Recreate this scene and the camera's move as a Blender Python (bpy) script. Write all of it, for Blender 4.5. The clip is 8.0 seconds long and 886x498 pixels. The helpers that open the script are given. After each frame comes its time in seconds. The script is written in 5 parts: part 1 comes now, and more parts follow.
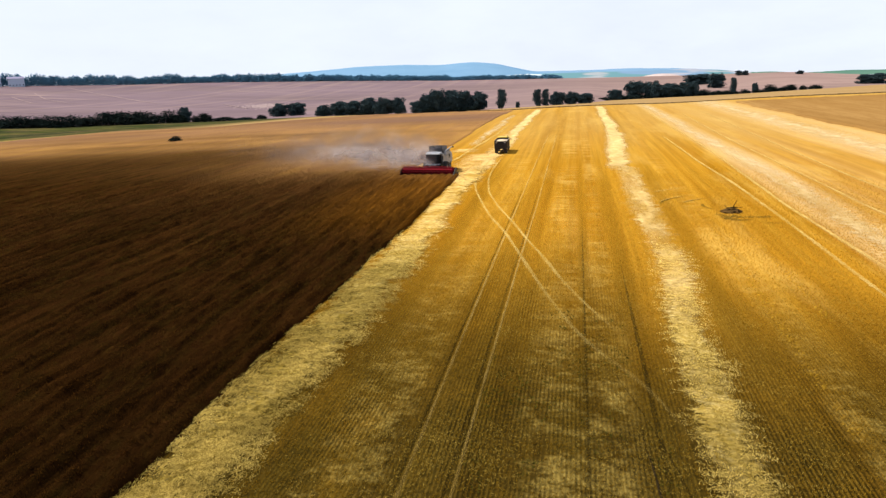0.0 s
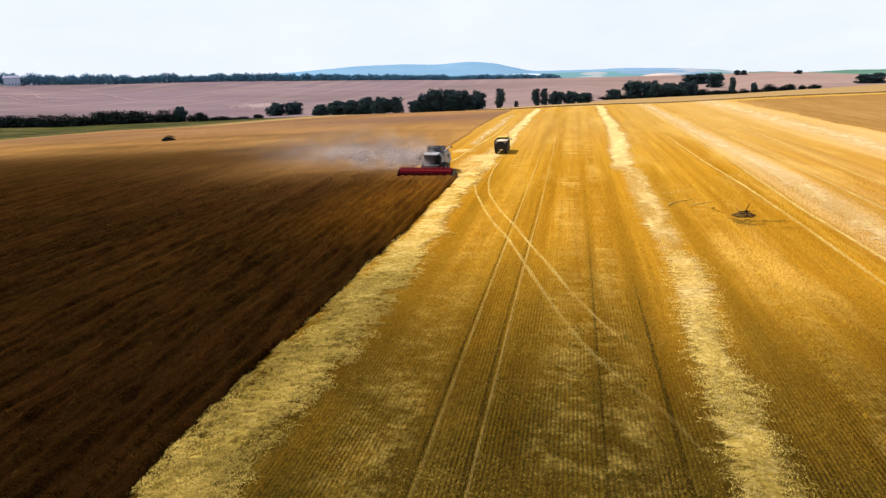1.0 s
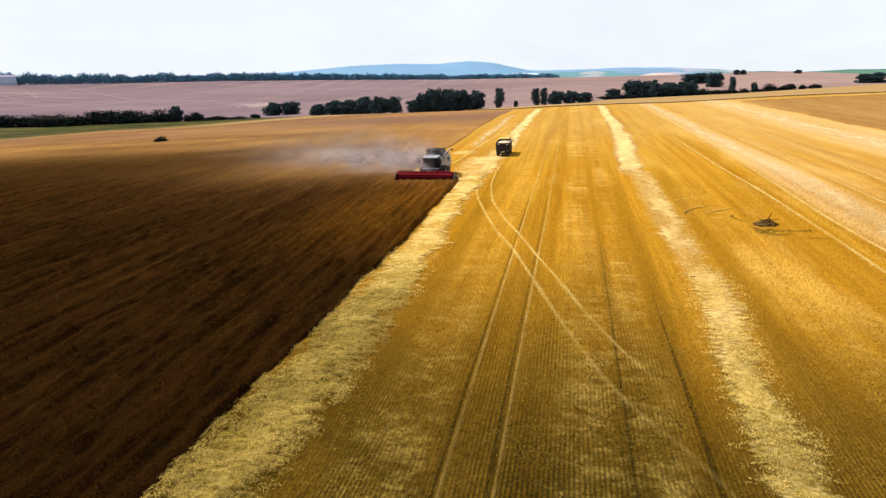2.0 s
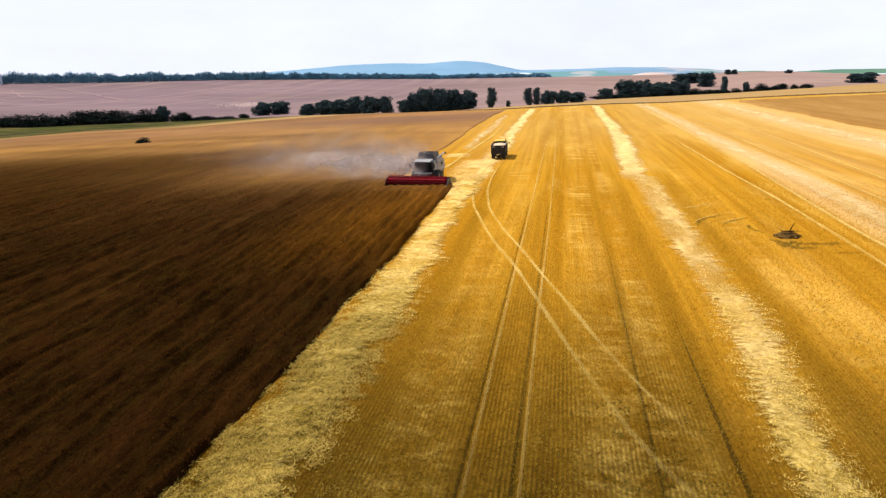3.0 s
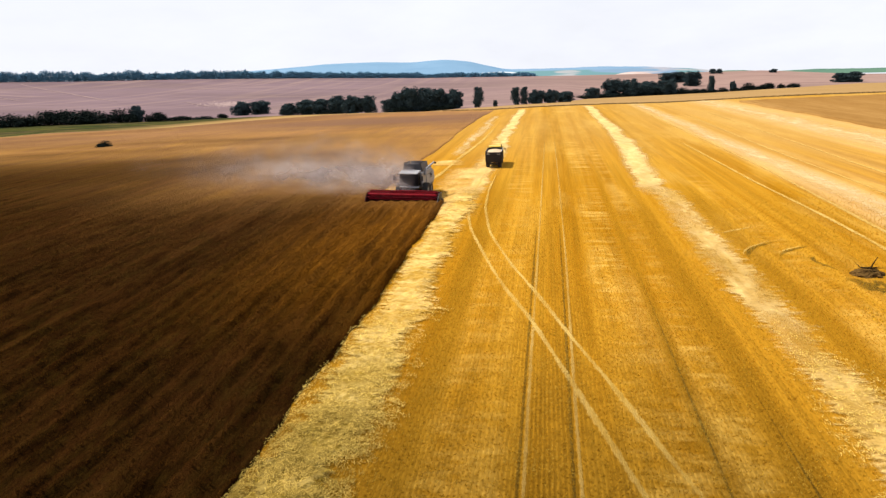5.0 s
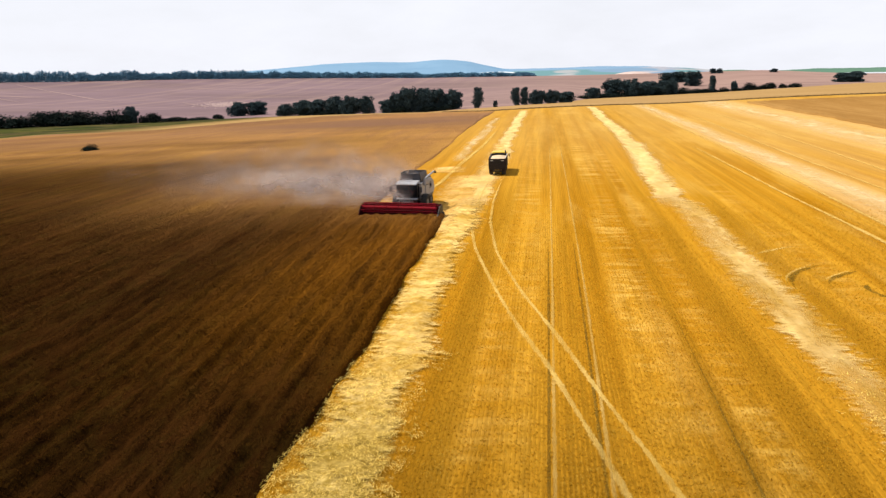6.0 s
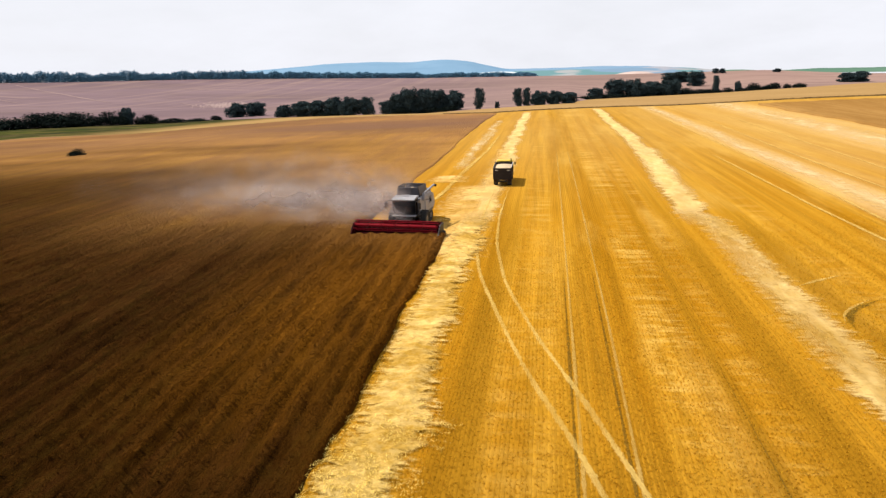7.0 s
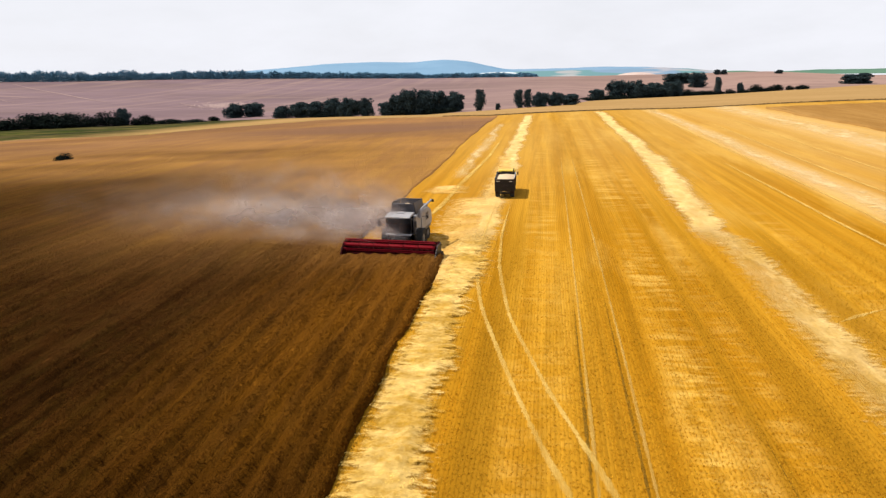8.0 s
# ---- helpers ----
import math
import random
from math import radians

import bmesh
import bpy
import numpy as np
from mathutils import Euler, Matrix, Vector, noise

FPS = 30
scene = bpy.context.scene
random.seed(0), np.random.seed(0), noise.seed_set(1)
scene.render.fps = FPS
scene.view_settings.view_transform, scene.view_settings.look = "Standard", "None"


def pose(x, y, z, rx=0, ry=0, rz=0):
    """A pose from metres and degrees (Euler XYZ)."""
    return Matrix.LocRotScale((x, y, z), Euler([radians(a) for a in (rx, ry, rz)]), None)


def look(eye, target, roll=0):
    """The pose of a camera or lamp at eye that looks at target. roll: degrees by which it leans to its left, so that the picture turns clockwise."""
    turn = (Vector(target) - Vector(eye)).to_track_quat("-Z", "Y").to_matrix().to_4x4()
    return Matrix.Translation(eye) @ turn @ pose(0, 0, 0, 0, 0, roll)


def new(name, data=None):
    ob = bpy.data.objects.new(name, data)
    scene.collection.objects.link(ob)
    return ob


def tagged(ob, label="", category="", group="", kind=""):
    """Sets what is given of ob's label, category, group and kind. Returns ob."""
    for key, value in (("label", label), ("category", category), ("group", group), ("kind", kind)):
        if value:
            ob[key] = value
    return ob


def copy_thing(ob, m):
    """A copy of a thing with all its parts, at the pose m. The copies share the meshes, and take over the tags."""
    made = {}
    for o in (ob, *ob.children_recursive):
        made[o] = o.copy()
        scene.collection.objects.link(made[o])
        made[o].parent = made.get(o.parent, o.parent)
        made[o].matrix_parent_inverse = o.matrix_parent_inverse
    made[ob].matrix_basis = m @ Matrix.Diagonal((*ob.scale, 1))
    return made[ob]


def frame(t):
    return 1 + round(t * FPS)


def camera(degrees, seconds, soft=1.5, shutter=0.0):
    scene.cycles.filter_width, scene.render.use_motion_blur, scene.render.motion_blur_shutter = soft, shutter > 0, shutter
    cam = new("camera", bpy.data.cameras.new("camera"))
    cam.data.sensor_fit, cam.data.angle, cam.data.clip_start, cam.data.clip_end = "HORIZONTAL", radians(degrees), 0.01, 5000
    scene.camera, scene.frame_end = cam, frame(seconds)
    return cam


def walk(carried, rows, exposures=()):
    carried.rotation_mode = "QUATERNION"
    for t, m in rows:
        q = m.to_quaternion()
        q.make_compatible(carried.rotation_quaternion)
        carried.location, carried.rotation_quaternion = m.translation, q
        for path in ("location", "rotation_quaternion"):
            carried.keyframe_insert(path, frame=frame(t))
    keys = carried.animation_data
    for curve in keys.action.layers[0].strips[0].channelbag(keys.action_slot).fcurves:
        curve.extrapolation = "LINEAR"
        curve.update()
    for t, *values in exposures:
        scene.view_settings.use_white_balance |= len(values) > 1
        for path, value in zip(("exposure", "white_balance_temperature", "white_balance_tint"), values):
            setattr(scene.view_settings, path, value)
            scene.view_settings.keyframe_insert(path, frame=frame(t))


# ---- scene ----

cam = camera(66.6, 8.0, soft=1.35)
METRES, EYE, TILT, LEAN, TURN = 46.92, 16.0, 0.0, 0.0, 11.3
ROWS = [
    (0.0, 0.0, 0.0, 0.0, -0.49, -15.31, 1.8),
    (0.5, -0.0006, 0.0329, -0.0026, -0.57, -15.33, 1.78),
    (1.0, -0.0017, 0.0744, -0.0064, -0.66, -15.35, 1.75),
    (1.5, -0.0033, 0.1232, -0.008, -0.75, -15.37, 1.73),
    (2.8, -0.0077, 0.275, -0.0121, -0.93, -15.44, 1.69),
    (2.9, -0.008, 0.2872, -0.0124, -1.05, -15.45, 1.68),
    (3.0, -0.0084, 0.2999, -0.0126, -1.52, -15.45, 1.67),
    (3.1, -0.0089, 0.3135, -0.0128, -2.13, -15.46, 1.64),
    (3.2, -0.0094, 0.3272, -0.013, -2.52, -15.47, 1.61),
    (3.3, -0.01, 0.3409, -0.0132, -2.61, -15.48, 1.59),
    (3.5, -0.0111, 0.3682, -0.0136, -2.66, -15.49, 1.57),
    (4.0, -0.0127, 0.4369, -0.0167, -2.74, -15.5, 1.58),
    (5.5, -0.0126, 0.6569, -0.0213, -2.88, -15.58, 1.6),
    (6.0, -0.0107, 0.7287, -0.0194, -2.93, -15.58, 1.62),
    (6.5, -0.0082, 0.8042, -0.0176, -2.82, -15.58, 1.64),
    (7.0, -0.0028, 0.8812, -0.0142, -2.85, -15.585, 1.66),
    (7.5, 0.0047, 0.9521, -0.0052, -2.88, -15.58, 1.58),
    (8.0, 0.0076, 0.9977, -0.004, -2.81, -15.575, 1.5),
]
walk(cam, [(t, pose(0, 0, EYE, TILT, LEAN, TURN) @ pose(METRES * x, METRES * y, METRES * z, 90 + pitch, roll, yaw)) for t, x, y, z, yaw, pitch, roll in ROWS],
     exposures=[(0.0, 0.58, 6150, 10), (4.0, 0.63, 6450, 12), (8.0, 0.51, 6650, 12)])

# ---- daylight ----
SUN_EL, SUN_AZ = 56.0, 279.0  # degrees; azimuth clockwise from +y, the side the sun stands on
world = bpy.data.worlds.new("sky_world")
scene.world = world
world.use_nodes = True
wn, wl = world.node_tree.nodes, world.node_tree.links
wn.clear()
w_out = wn.new("ShaderNodeOutputWorld")
w_bg = wn.new("ShaderNodeBackground")
w_sky = wn.new("ShaderNodeTexSky")
w_sky.sky_type, w_sky.sun_disc = "NISHITA", False
w_sky.sun_elevation, w_sky.sun_rotation = radians(SUN_EL), radians(SUN_AZ)
w_sky.dust_density, w_sky.air_density = 2.0, 1.0
w_geo = wn.new("ShaderNodeTexCoord")
w_map = wn.new("ShaderNodeMapping")
w_map.inputs["Scale"].default_value = (1.6, 1.6, 5.0)
w_noise = wn.new("ShaderNodeTexNoise")
w_noise.inputs["Scale"].default_value, w_noise.inputs["Detail"].default_value, w_noise.inputs["Roughness"].default_value = 2.6, 7.0, 0.6
w_ramp = wn.new("ShaderNodeValToRGB")
w_ramp.color_ramp.elements[0].position, w_ramp.color_ramp.elements[0].color = 0.34, (0.90, 0.90, 0.90, 1)
w_ramp.color_ramp.elements[1].position, w_ramp.color_ramp.elements[1].color = 0.62, (1, 1, 1, 1)
w_mix = wn.new("ShaderNodeMix")
w_mix.data_type = "RGBA"
w_mix.inputs[7].default_value = (10.1, 10.5, 11.3, 1)  # bright thin cloud
wl.new(w_geo.outputs["Generated"], w_map.inputs["Vector"])
wl.new(w_map.outputs["Vector"], w_noise.inputs["Vector"])
wl.new(w_noise.outputs["Fac"], w_ramp.inputs["Fac"])
wl.new(w_ramp.outputs["Color"], w_mix.inputs[0])
wl.new(w_sky.outputs["Color"], w_mix.inputs[6])
wl.new(w_mix.outputs[2], w_bg.inputs["Color"])
w_bg.inputs["Strength"].default_value = 0.0615
wl.new(w_bg.outputs["Background"], w_out.inputs["Surface"])

sun = new("sun", bpy.data.lights.new("sun", "SUN"))
sun.data.energy, sun.data.angle, sun.data.color = 5.0, radians(0.6), (1.0, 0.93, 0.8)
_sa, _se = radians(SUN_AZ), radians(SUN_EL)
sun.matrix_world = look((math.sin(_sa) * math.cos(_se) * 100, math.cos(_sa) * math.cos(_se) * 100, math.sin(_se) * 100), (0, 0, 0))


# ---- materials ----
class Nodes:
    """Short ways to wire a node material."""

    def __init__(self, name, rough=0.8, metal=0.0, spec=0.3):
        self.mat = bpy.data.materials.new(name)
        self.mat.use_nodes = True
        self.tree = self.mat.node_tree
        self.bsdf = self.tree.nodes["Principled BSDF"]
        self.bsdf.inputs["Roughness"].default_value = rough
        self.bsdf.inputs["Metallic"].default_value = metal
        self.bsdf.inputs["Specular IOR Level"].default_value = spec
        self.pos = None

    def node(self, kind):
        return self.tree.nodes.new(kind)

    def link(self, a, b):
        self.tree.links.new(a, b)

    def place(self, scale=(1, 1, 1)):
        """World position, scaled along the axes."""
        if self.pos is None:
            self.pos = self.node("ShaderNodeNewGeometry")
        m = self.node("ShaderNodeMapping")
        m.inputs["Scale"].default_value = scale
        self.link(self.pos.outputs["Position"], m.inputs["Vector"])
        return m.outputs["Vector"]

    def noise(self, scale, detail=4.0, rough=0.55, stretch=(1, 1, 1), low=0.35, high=0.65):
        n = self.node("ShaderNodeTexNoise")
        n.inputs["Scale"].default_value, n.inputs["Detail"].default_value, n.inputs["Roughness"].default_value = scale, detail, rough
        self.link(self.place(stretch), n.inputs["Vector"])
        r = self.node("ShaderNodeMapRange")
        r.inputs["From Min"].default_value, r.inputs["From Max"].default_value = low, high
        self.link(n.outputs["Fac"], r.inputs["Value"])
        return r.outputs["Result"]

    def rows(self, period, distort=1.0):
        """Drill rows along y."""
        w = self.node("ShaderNodeTexWave")
        w.wave_type, w.bands_direction = "BANDS", "X"
        w.inputs["Scale"].default_value = 0.314159 / period
        w.inputs["Distortion"].default_value, w.inputs["Detail"].default_value, w.inputs["Detail Scale"].default_value = distort, 3.0, 1.5
        self.link(self.place((1, 0.15, 1)), w.inputs["Vector"])
        return w.outputs["Fac"]

    def axis(self, which, a, b):
        """0 to 1 as the world x or y goes from a to b."""
        if self.pos is None:
            self.pos = self.node("ShaderNodeNewGeometry")
        s = self.node("ShaderNodeSeparateXYZ")
        self.link(self.pos.outputs["Position"], s.inputs[0])
        r = self.node("ShaderNodeMapRange")
        r.interpolation_type = "SMOOTHSTEP"
        r.inputs["From Min"].default_value, r.inputs["From Max"].default_value = a, b
        self.link(s.outputs[which], r.inputs["Value"])
        return r.outputs["Result"]

    def calc(self, op, a, b):
        m = self.node("ShaderNodeMath")
        m.operation, m.use_clamp = op, True
        for i, v in enumerate((a, b)):
            if isinstance(v, (int, float)):
                m.inputs[i].default_value = v
            else:
                self.link(v, m.inputs[i])
        return m.outputs[0]

    def mix(self, fac, a, b, blend="MIX"):
        m = self.node("ShaderNodeMix")
        m.data_type, m.blend_type = "RGBA", blend
        for i, v in ((0, fac), (6, a), (7, b)):
            if isinstance(v, (int, float)):
                m.inputs[i].default_value = v
            elif isinstance(v, tuple):
                m.inputs[i].default_value = (*v, 1)
            else:
                self.link(v, m.inputs[i])
        return m.outputs[2]

    def island(self):
        if self.pos is None:
            self.pos = self.node("ShaderNodeNewGeometry")
        return self.pos.outputs["Random Per Island"]

    def bump(self, height, strength=0.5, distance=0.05):
        b = self.node("ShaderNodeBump")
        b.inputs["Strength"].default_value, b.inputs["Distance"].default_value = strength, distance
        self.link(height, b.inputs["Height"])
        self.link(b.outputs["Normal"], self.bsdf.inputs["Normal"])

    def thin(self, color, amount=0.4):
        """A thin dry blade: part of the light comes through it."""
        t = self.node("ShaderNodeBsdfTranslucent")
        m = self.node("ShaderNodeMixShader")
        out = self.tree.nodes["Material Output"]
        m.inputs[0].default_value = amount
        self.link(color, t.inputs["Color"])
        self.link(self.bsdf.outputs[0], m.inputs[1])
        self.link(t.outputs[0], m.inputs[2])
        self.link(m.outputs[0], out.inputs["Surface"])
        return self.done(color)

    def done(self, color):
        if isinstance(color, tuple):
            self.bsdf.inputs["Base Color"].default_value = (*color, 1)
        else:
            self.link(color, self.bsdf.inputs["Base Color"])
        return self.mat


def worn(name, color, rough=0.5, metal=0.0, dirt=(0.16, 0.11, 0.06), amount=0.35, spec=0.4):
    """Paint, rubber or metal with dust and fine grime."""
    n = Nodes(name, rough, metal, spec)
    grime = n.calc("MULTIPLY", n.noise(1.3, 6, 0.65, low=0.4, high=0.75), amount)
    fine = n.noise(14, 3, 0.6)
    c = n.mix(grime, color, dirt)
    c = n.mix(n.calc("MULTIPLY", fine, 0.18), c, tuple(v * 0.6 for v in color))
    n.bump(fine, 0.08, 0.01)
    return n.done(c)


def lane(n, a, b, soft_edge=0.5):
    """1 between two world x, soft at both sides."""
    return n.calc("MULTIPLY", n.axis("X", a - soft_edge, a + soft_edge), n.axis("X", b + soft_edge, b - soft_edge))


def stubble_color(n):
    """Golden stubble: long lanes left by the machine's passes, combed chaff across them, worn strips."""
    long = n.noise(0.55, 4, 0.6, (1.0, 0.015, 1), 0.36, 0.64)
    c = n.mix(long, STUBBLE_A, STUBBLE_B)
    c = n.mix(n.calc("MULTIPLY", n.noise(0.05, 4, 0.55, (1.0, 0.35, 1), 0.4, 0.66), 0.45), c, STUBBLE_C)
    thin = n.noise(2.2, 3, 0.6, (1.0, 0.02, 1), 0.45, 0.62)
    c = n.mix(n.calc("MULTIPLY", thin, 0.3), c, STUBBLE_D)
    # chaff thrown out behind the machine lies in lanes, combed crosswise
    comb = n.noise(0.9, 6, 0.68, (0.28, 1.0, 1), 0.47, 0.63)
    chaff = n.calc("MAXIMUM", n.calc("MULTIPLY", lane(n, -10.8, -7.6), 0.35), n.calc("MAXIMUM", n.calc("MULTIPLY", lane(n, -2.4, 0.4), 0.7), n.calc("MAXIMUM", n.calc("MULTIPLY", lane(n, 1.4, 3.0), 0.55), n.calc("MULTIPLY", lane(n, 12.2, 14.4), 0.35))))
    c = n.mix(n.calc("MULTIPLY", n.calc("MULTIPLY", comb, chaff), n.noise(0.12, 3, 0.5, (1, 0.4, 1), 0.3, 0.6)), c, CHAFF)
    drift = n.calc("MULTIPLY", n.noise(0.16, 5, 0.6, (0.9, 0.16, 1), 0.52, 0.66), n.axis("X", -12.0, -3.0))
    c = n.mix(n.calc("MULTIPLY", drift, 0.4), c, CHAFF)
    east = n.calc("MAXIMUM", lane(n, 24.3, 30.0, 1.2), n.calc("MAXIMUM", lane(n, 43.5, 58.0, 2.0), n.calc("MULTIPLY", lane(n, 30.0, 44.0, 2.0), 0.35)))
    east = n.calc("MULTIPLY", east, n.noise(0.22, 4, 0.6, (1.0, 0.03, 1), 0.2, 0.6))
    c = n.mix(n.calc("MULTIPLY", east, 0.6), c, (0.50, 0.355, 0.17))
    # paler towards the far end, distance haze put into the stubble colour
    head = n.calc("MULTIPLY", n.axis("Y", 95.0, 210.0), n.noise(0.09, 4, 0.55, (1.0, 0.06, 1), 0.1, 0.6))
    c = n.mix(n.calc("MULTIPLY", head, 0.6), c, (0.36, 0.225, 0.065))
    # bare strips where wheels and the header's end have run
    worn_strip = n.calc("MAXIMUM", lane(n, -12.7, -10.9), n.calc("MAXIMUM", n.calc("MULTIPLY", lane(n, 9.4, 11.4, 0.8), 0.7), n.calc("MAXIMUM", n.calc("MULTIPLY", lane(n, 3.3, 4.6), 0.8), n.calc("MULTIPLY", lane(n, 0.5, 1.2, 0.3), 0.8))))
    worn_strip = n.calc("MULTIPLY", worn_strip, n.axis("Y", 135.0, 85.0))
    return n.mix(n.calc("MULTIPLY", worn_strip, n.noise(0.3, 5, 0.6, (1.0, 0.15, 1), 0.1, 0.55)), c, STUBBLE_G)


def near_shade(n, c, most=0.9):
    """Cloud shade at the near end, painted as dark olive under the chaff lanes."""
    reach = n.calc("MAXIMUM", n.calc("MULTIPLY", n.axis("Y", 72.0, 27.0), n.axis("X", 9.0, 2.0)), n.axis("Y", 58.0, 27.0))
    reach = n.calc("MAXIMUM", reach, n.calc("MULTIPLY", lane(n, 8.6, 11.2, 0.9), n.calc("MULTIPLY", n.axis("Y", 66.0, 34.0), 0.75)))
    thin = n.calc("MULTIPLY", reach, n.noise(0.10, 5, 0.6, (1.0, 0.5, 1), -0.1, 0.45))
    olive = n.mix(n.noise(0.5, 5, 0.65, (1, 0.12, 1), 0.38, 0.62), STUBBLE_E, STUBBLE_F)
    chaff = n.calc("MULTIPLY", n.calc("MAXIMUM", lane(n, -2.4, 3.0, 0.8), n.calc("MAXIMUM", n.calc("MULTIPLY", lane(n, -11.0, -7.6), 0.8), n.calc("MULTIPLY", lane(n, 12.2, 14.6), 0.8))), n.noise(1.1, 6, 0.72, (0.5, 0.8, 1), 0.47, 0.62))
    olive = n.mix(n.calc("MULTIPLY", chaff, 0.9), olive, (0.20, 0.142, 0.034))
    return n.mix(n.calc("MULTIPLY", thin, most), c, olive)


STUBBLE_A, STUBBLE_B, STUBBLE_C, STUBBLE_D, STUBBLE_G = (0.255, 0.113, 0.005), (0.375, 0.192, 0.016), (0.295, 0.127, 0.005), (0.13, 0.063, 0.005), (0.205, 0.097, 0.006)
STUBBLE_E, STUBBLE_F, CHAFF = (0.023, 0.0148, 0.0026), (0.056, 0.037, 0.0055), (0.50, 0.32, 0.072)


def make_stubble():
    n = Nodes("stubble_ground", 0.9, spec=0.0)
    c = near_shade(n, stubble_color(n), 0.92)
    rows = n.rows(0.2, 1.6)
    gaps = n.noise(4.2, 4, 0.75, (1, 0.5, 1), 0.47, 0.60)
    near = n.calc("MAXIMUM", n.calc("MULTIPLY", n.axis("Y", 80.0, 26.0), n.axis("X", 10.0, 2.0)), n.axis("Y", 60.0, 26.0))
    # the gap colour takes on the same near-end shade
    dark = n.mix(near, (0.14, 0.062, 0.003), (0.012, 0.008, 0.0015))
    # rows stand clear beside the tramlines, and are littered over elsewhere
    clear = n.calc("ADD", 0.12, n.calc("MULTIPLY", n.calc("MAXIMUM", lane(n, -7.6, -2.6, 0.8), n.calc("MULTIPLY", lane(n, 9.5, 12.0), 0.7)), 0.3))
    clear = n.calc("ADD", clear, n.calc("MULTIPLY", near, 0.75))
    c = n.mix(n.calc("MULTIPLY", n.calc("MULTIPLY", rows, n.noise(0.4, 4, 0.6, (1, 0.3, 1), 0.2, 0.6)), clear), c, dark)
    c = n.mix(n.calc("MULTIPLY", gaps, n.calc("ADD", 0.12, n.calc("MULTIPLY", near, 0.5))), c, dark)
    n.bump(n.calc("ADD", rows, n.noise(6, 4, 0.7)), 0.6, 0.06)
    return n.done(c)


def make_tuft():
    n = Nodes("stubble_stalks", 0.75, spec=0.0)
    c = n.mix(n.calc("ADD", 0.15, n.calc("MULTIPLY", n.island(), 0.55)), stubble_color(n), (0.80, 0.46, 0.035))
    return n.thin(near_shade(n, c, 0.72), 0.5)


def make_straw(name, stalk, feather=0.0, tone=1.0, grain=1.5, cover=1.0):
    """Straw; feather frays the edges of a swath (its UV runs across it), cover is how thick it lies."""
    n = Nodes(name, 0.9, spec=0.0)
    near = n.axis("Y", 95.0, 55.0)
    pale = n.mix(n.noise(0.8, 5, 0.6, (1, 0.5, 1)), (0.48, 0.32, 0.115), (0.59, 0.435, 0.20))
    if feather >= 0.4 and tone > 0.5:  # chaff strewn behind the machine
        c = n.mix(n.noise(0.3, 5, 0.6, (0.5, 0.8, 1)), (0.45, 0.265, 0.062), (0.60, 0.395, 0.145))
    elif feather >= 0.4:  # thin cover
        c = n.mix(n.noise(0.35, 5, 0.6, (1, 0.1, 1)), (0.49, 0.35, 0.15), (0.58, 0.445, 0.245))
    elif stalk:
        c = n.mix(n.island(), (0.26, 0.165, 0.018), (0.92, 0.70, 0.21))
        if tone < 1.0:
            c = n.mix(n.island(), (0.22, 0.14, 0.016), (0.42, 0.28, 0.05))
    else:
        # clumps of straw, with the shade between them put into the colour
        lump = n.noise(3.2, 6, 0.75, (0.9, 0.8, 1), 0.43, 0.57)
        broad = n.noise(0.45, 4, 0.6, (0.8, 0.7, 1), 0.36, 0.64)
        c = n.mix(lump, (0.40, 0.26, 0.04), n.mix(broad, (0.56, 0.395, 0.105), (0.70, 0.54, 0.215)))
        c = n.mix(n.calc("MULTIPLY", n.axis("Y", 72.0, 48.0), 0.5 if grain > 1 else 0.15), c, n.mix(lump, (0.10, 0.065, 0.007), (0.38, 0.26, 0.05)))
        # farther on it lies flat, in broad cream and golden sheets
        combed = n.noise(0.55, 6, 0.62, (0.45, 1.0, 1), 0.40, 0.60)
        c = n.mix(n.calc("MULTIPLY", n.axis("Y", 50.0, 70.0), 0.75 if grain > 1 else 0.3), c, n.mix(combed, (0.36, 0.195, 0.026), (0.64, 0.44, 0.155)))
        if grain < 1:  # weathered flat, less lumpy
            smear = n.noise(0.6, 6, 0.65, (0.8, 0.3, 1), 0.38, 0.62)
            c = n.mix(n.calc("ADD", n.calc("MULTIPLY", near, 0.15), n.calc("MULTIPLY", n.axis("Y", 54.0, 38.0), 0.75)), n.mix(smear, (0.48, 0.30, 0.075), (0.64, 0.455, 0.185)), c)
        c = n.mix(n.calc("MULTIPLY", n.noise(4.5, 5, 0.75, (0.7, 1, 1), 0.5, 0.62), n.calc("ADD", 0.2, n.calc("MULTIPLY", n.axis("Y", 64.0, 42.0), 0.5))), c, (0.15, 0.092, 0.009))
        c = n.mix(n.calc("MULTIPLY", n.axis("Y", 95.0, 135.0), 0.75), c, pale)
    if not stalk:
        n.bump(n.noise(3.2, 6, 0.8, (0.6, 1, 1)), 0.6 if feather < 0.4 else 0.1, 0.12)
    # near-end shade put into the straw colour, reaching farther on the left swath
    dim = n.calc("ADD", n.calc("MULTIPLY", n.calc("MAXIMUM", n.calc("MULTIPLY", n.axis("Y", 62.0, 24.0), n.axis("X", 4.0, -4.0)), n.axis("Y", 52.0, 22.0)), 0.8), n.calc("MULTIPLY", n.axis("X", -8.0, -12.5), n.calc("MULTIPLY", n.axis("Y", 68.0, 44.0), 0.85)))
    dim = n.calc("MULTIPLY", dim, n.noise(0.3, 4, 0.6, (1, 1, 1), 0.1, 0.6))
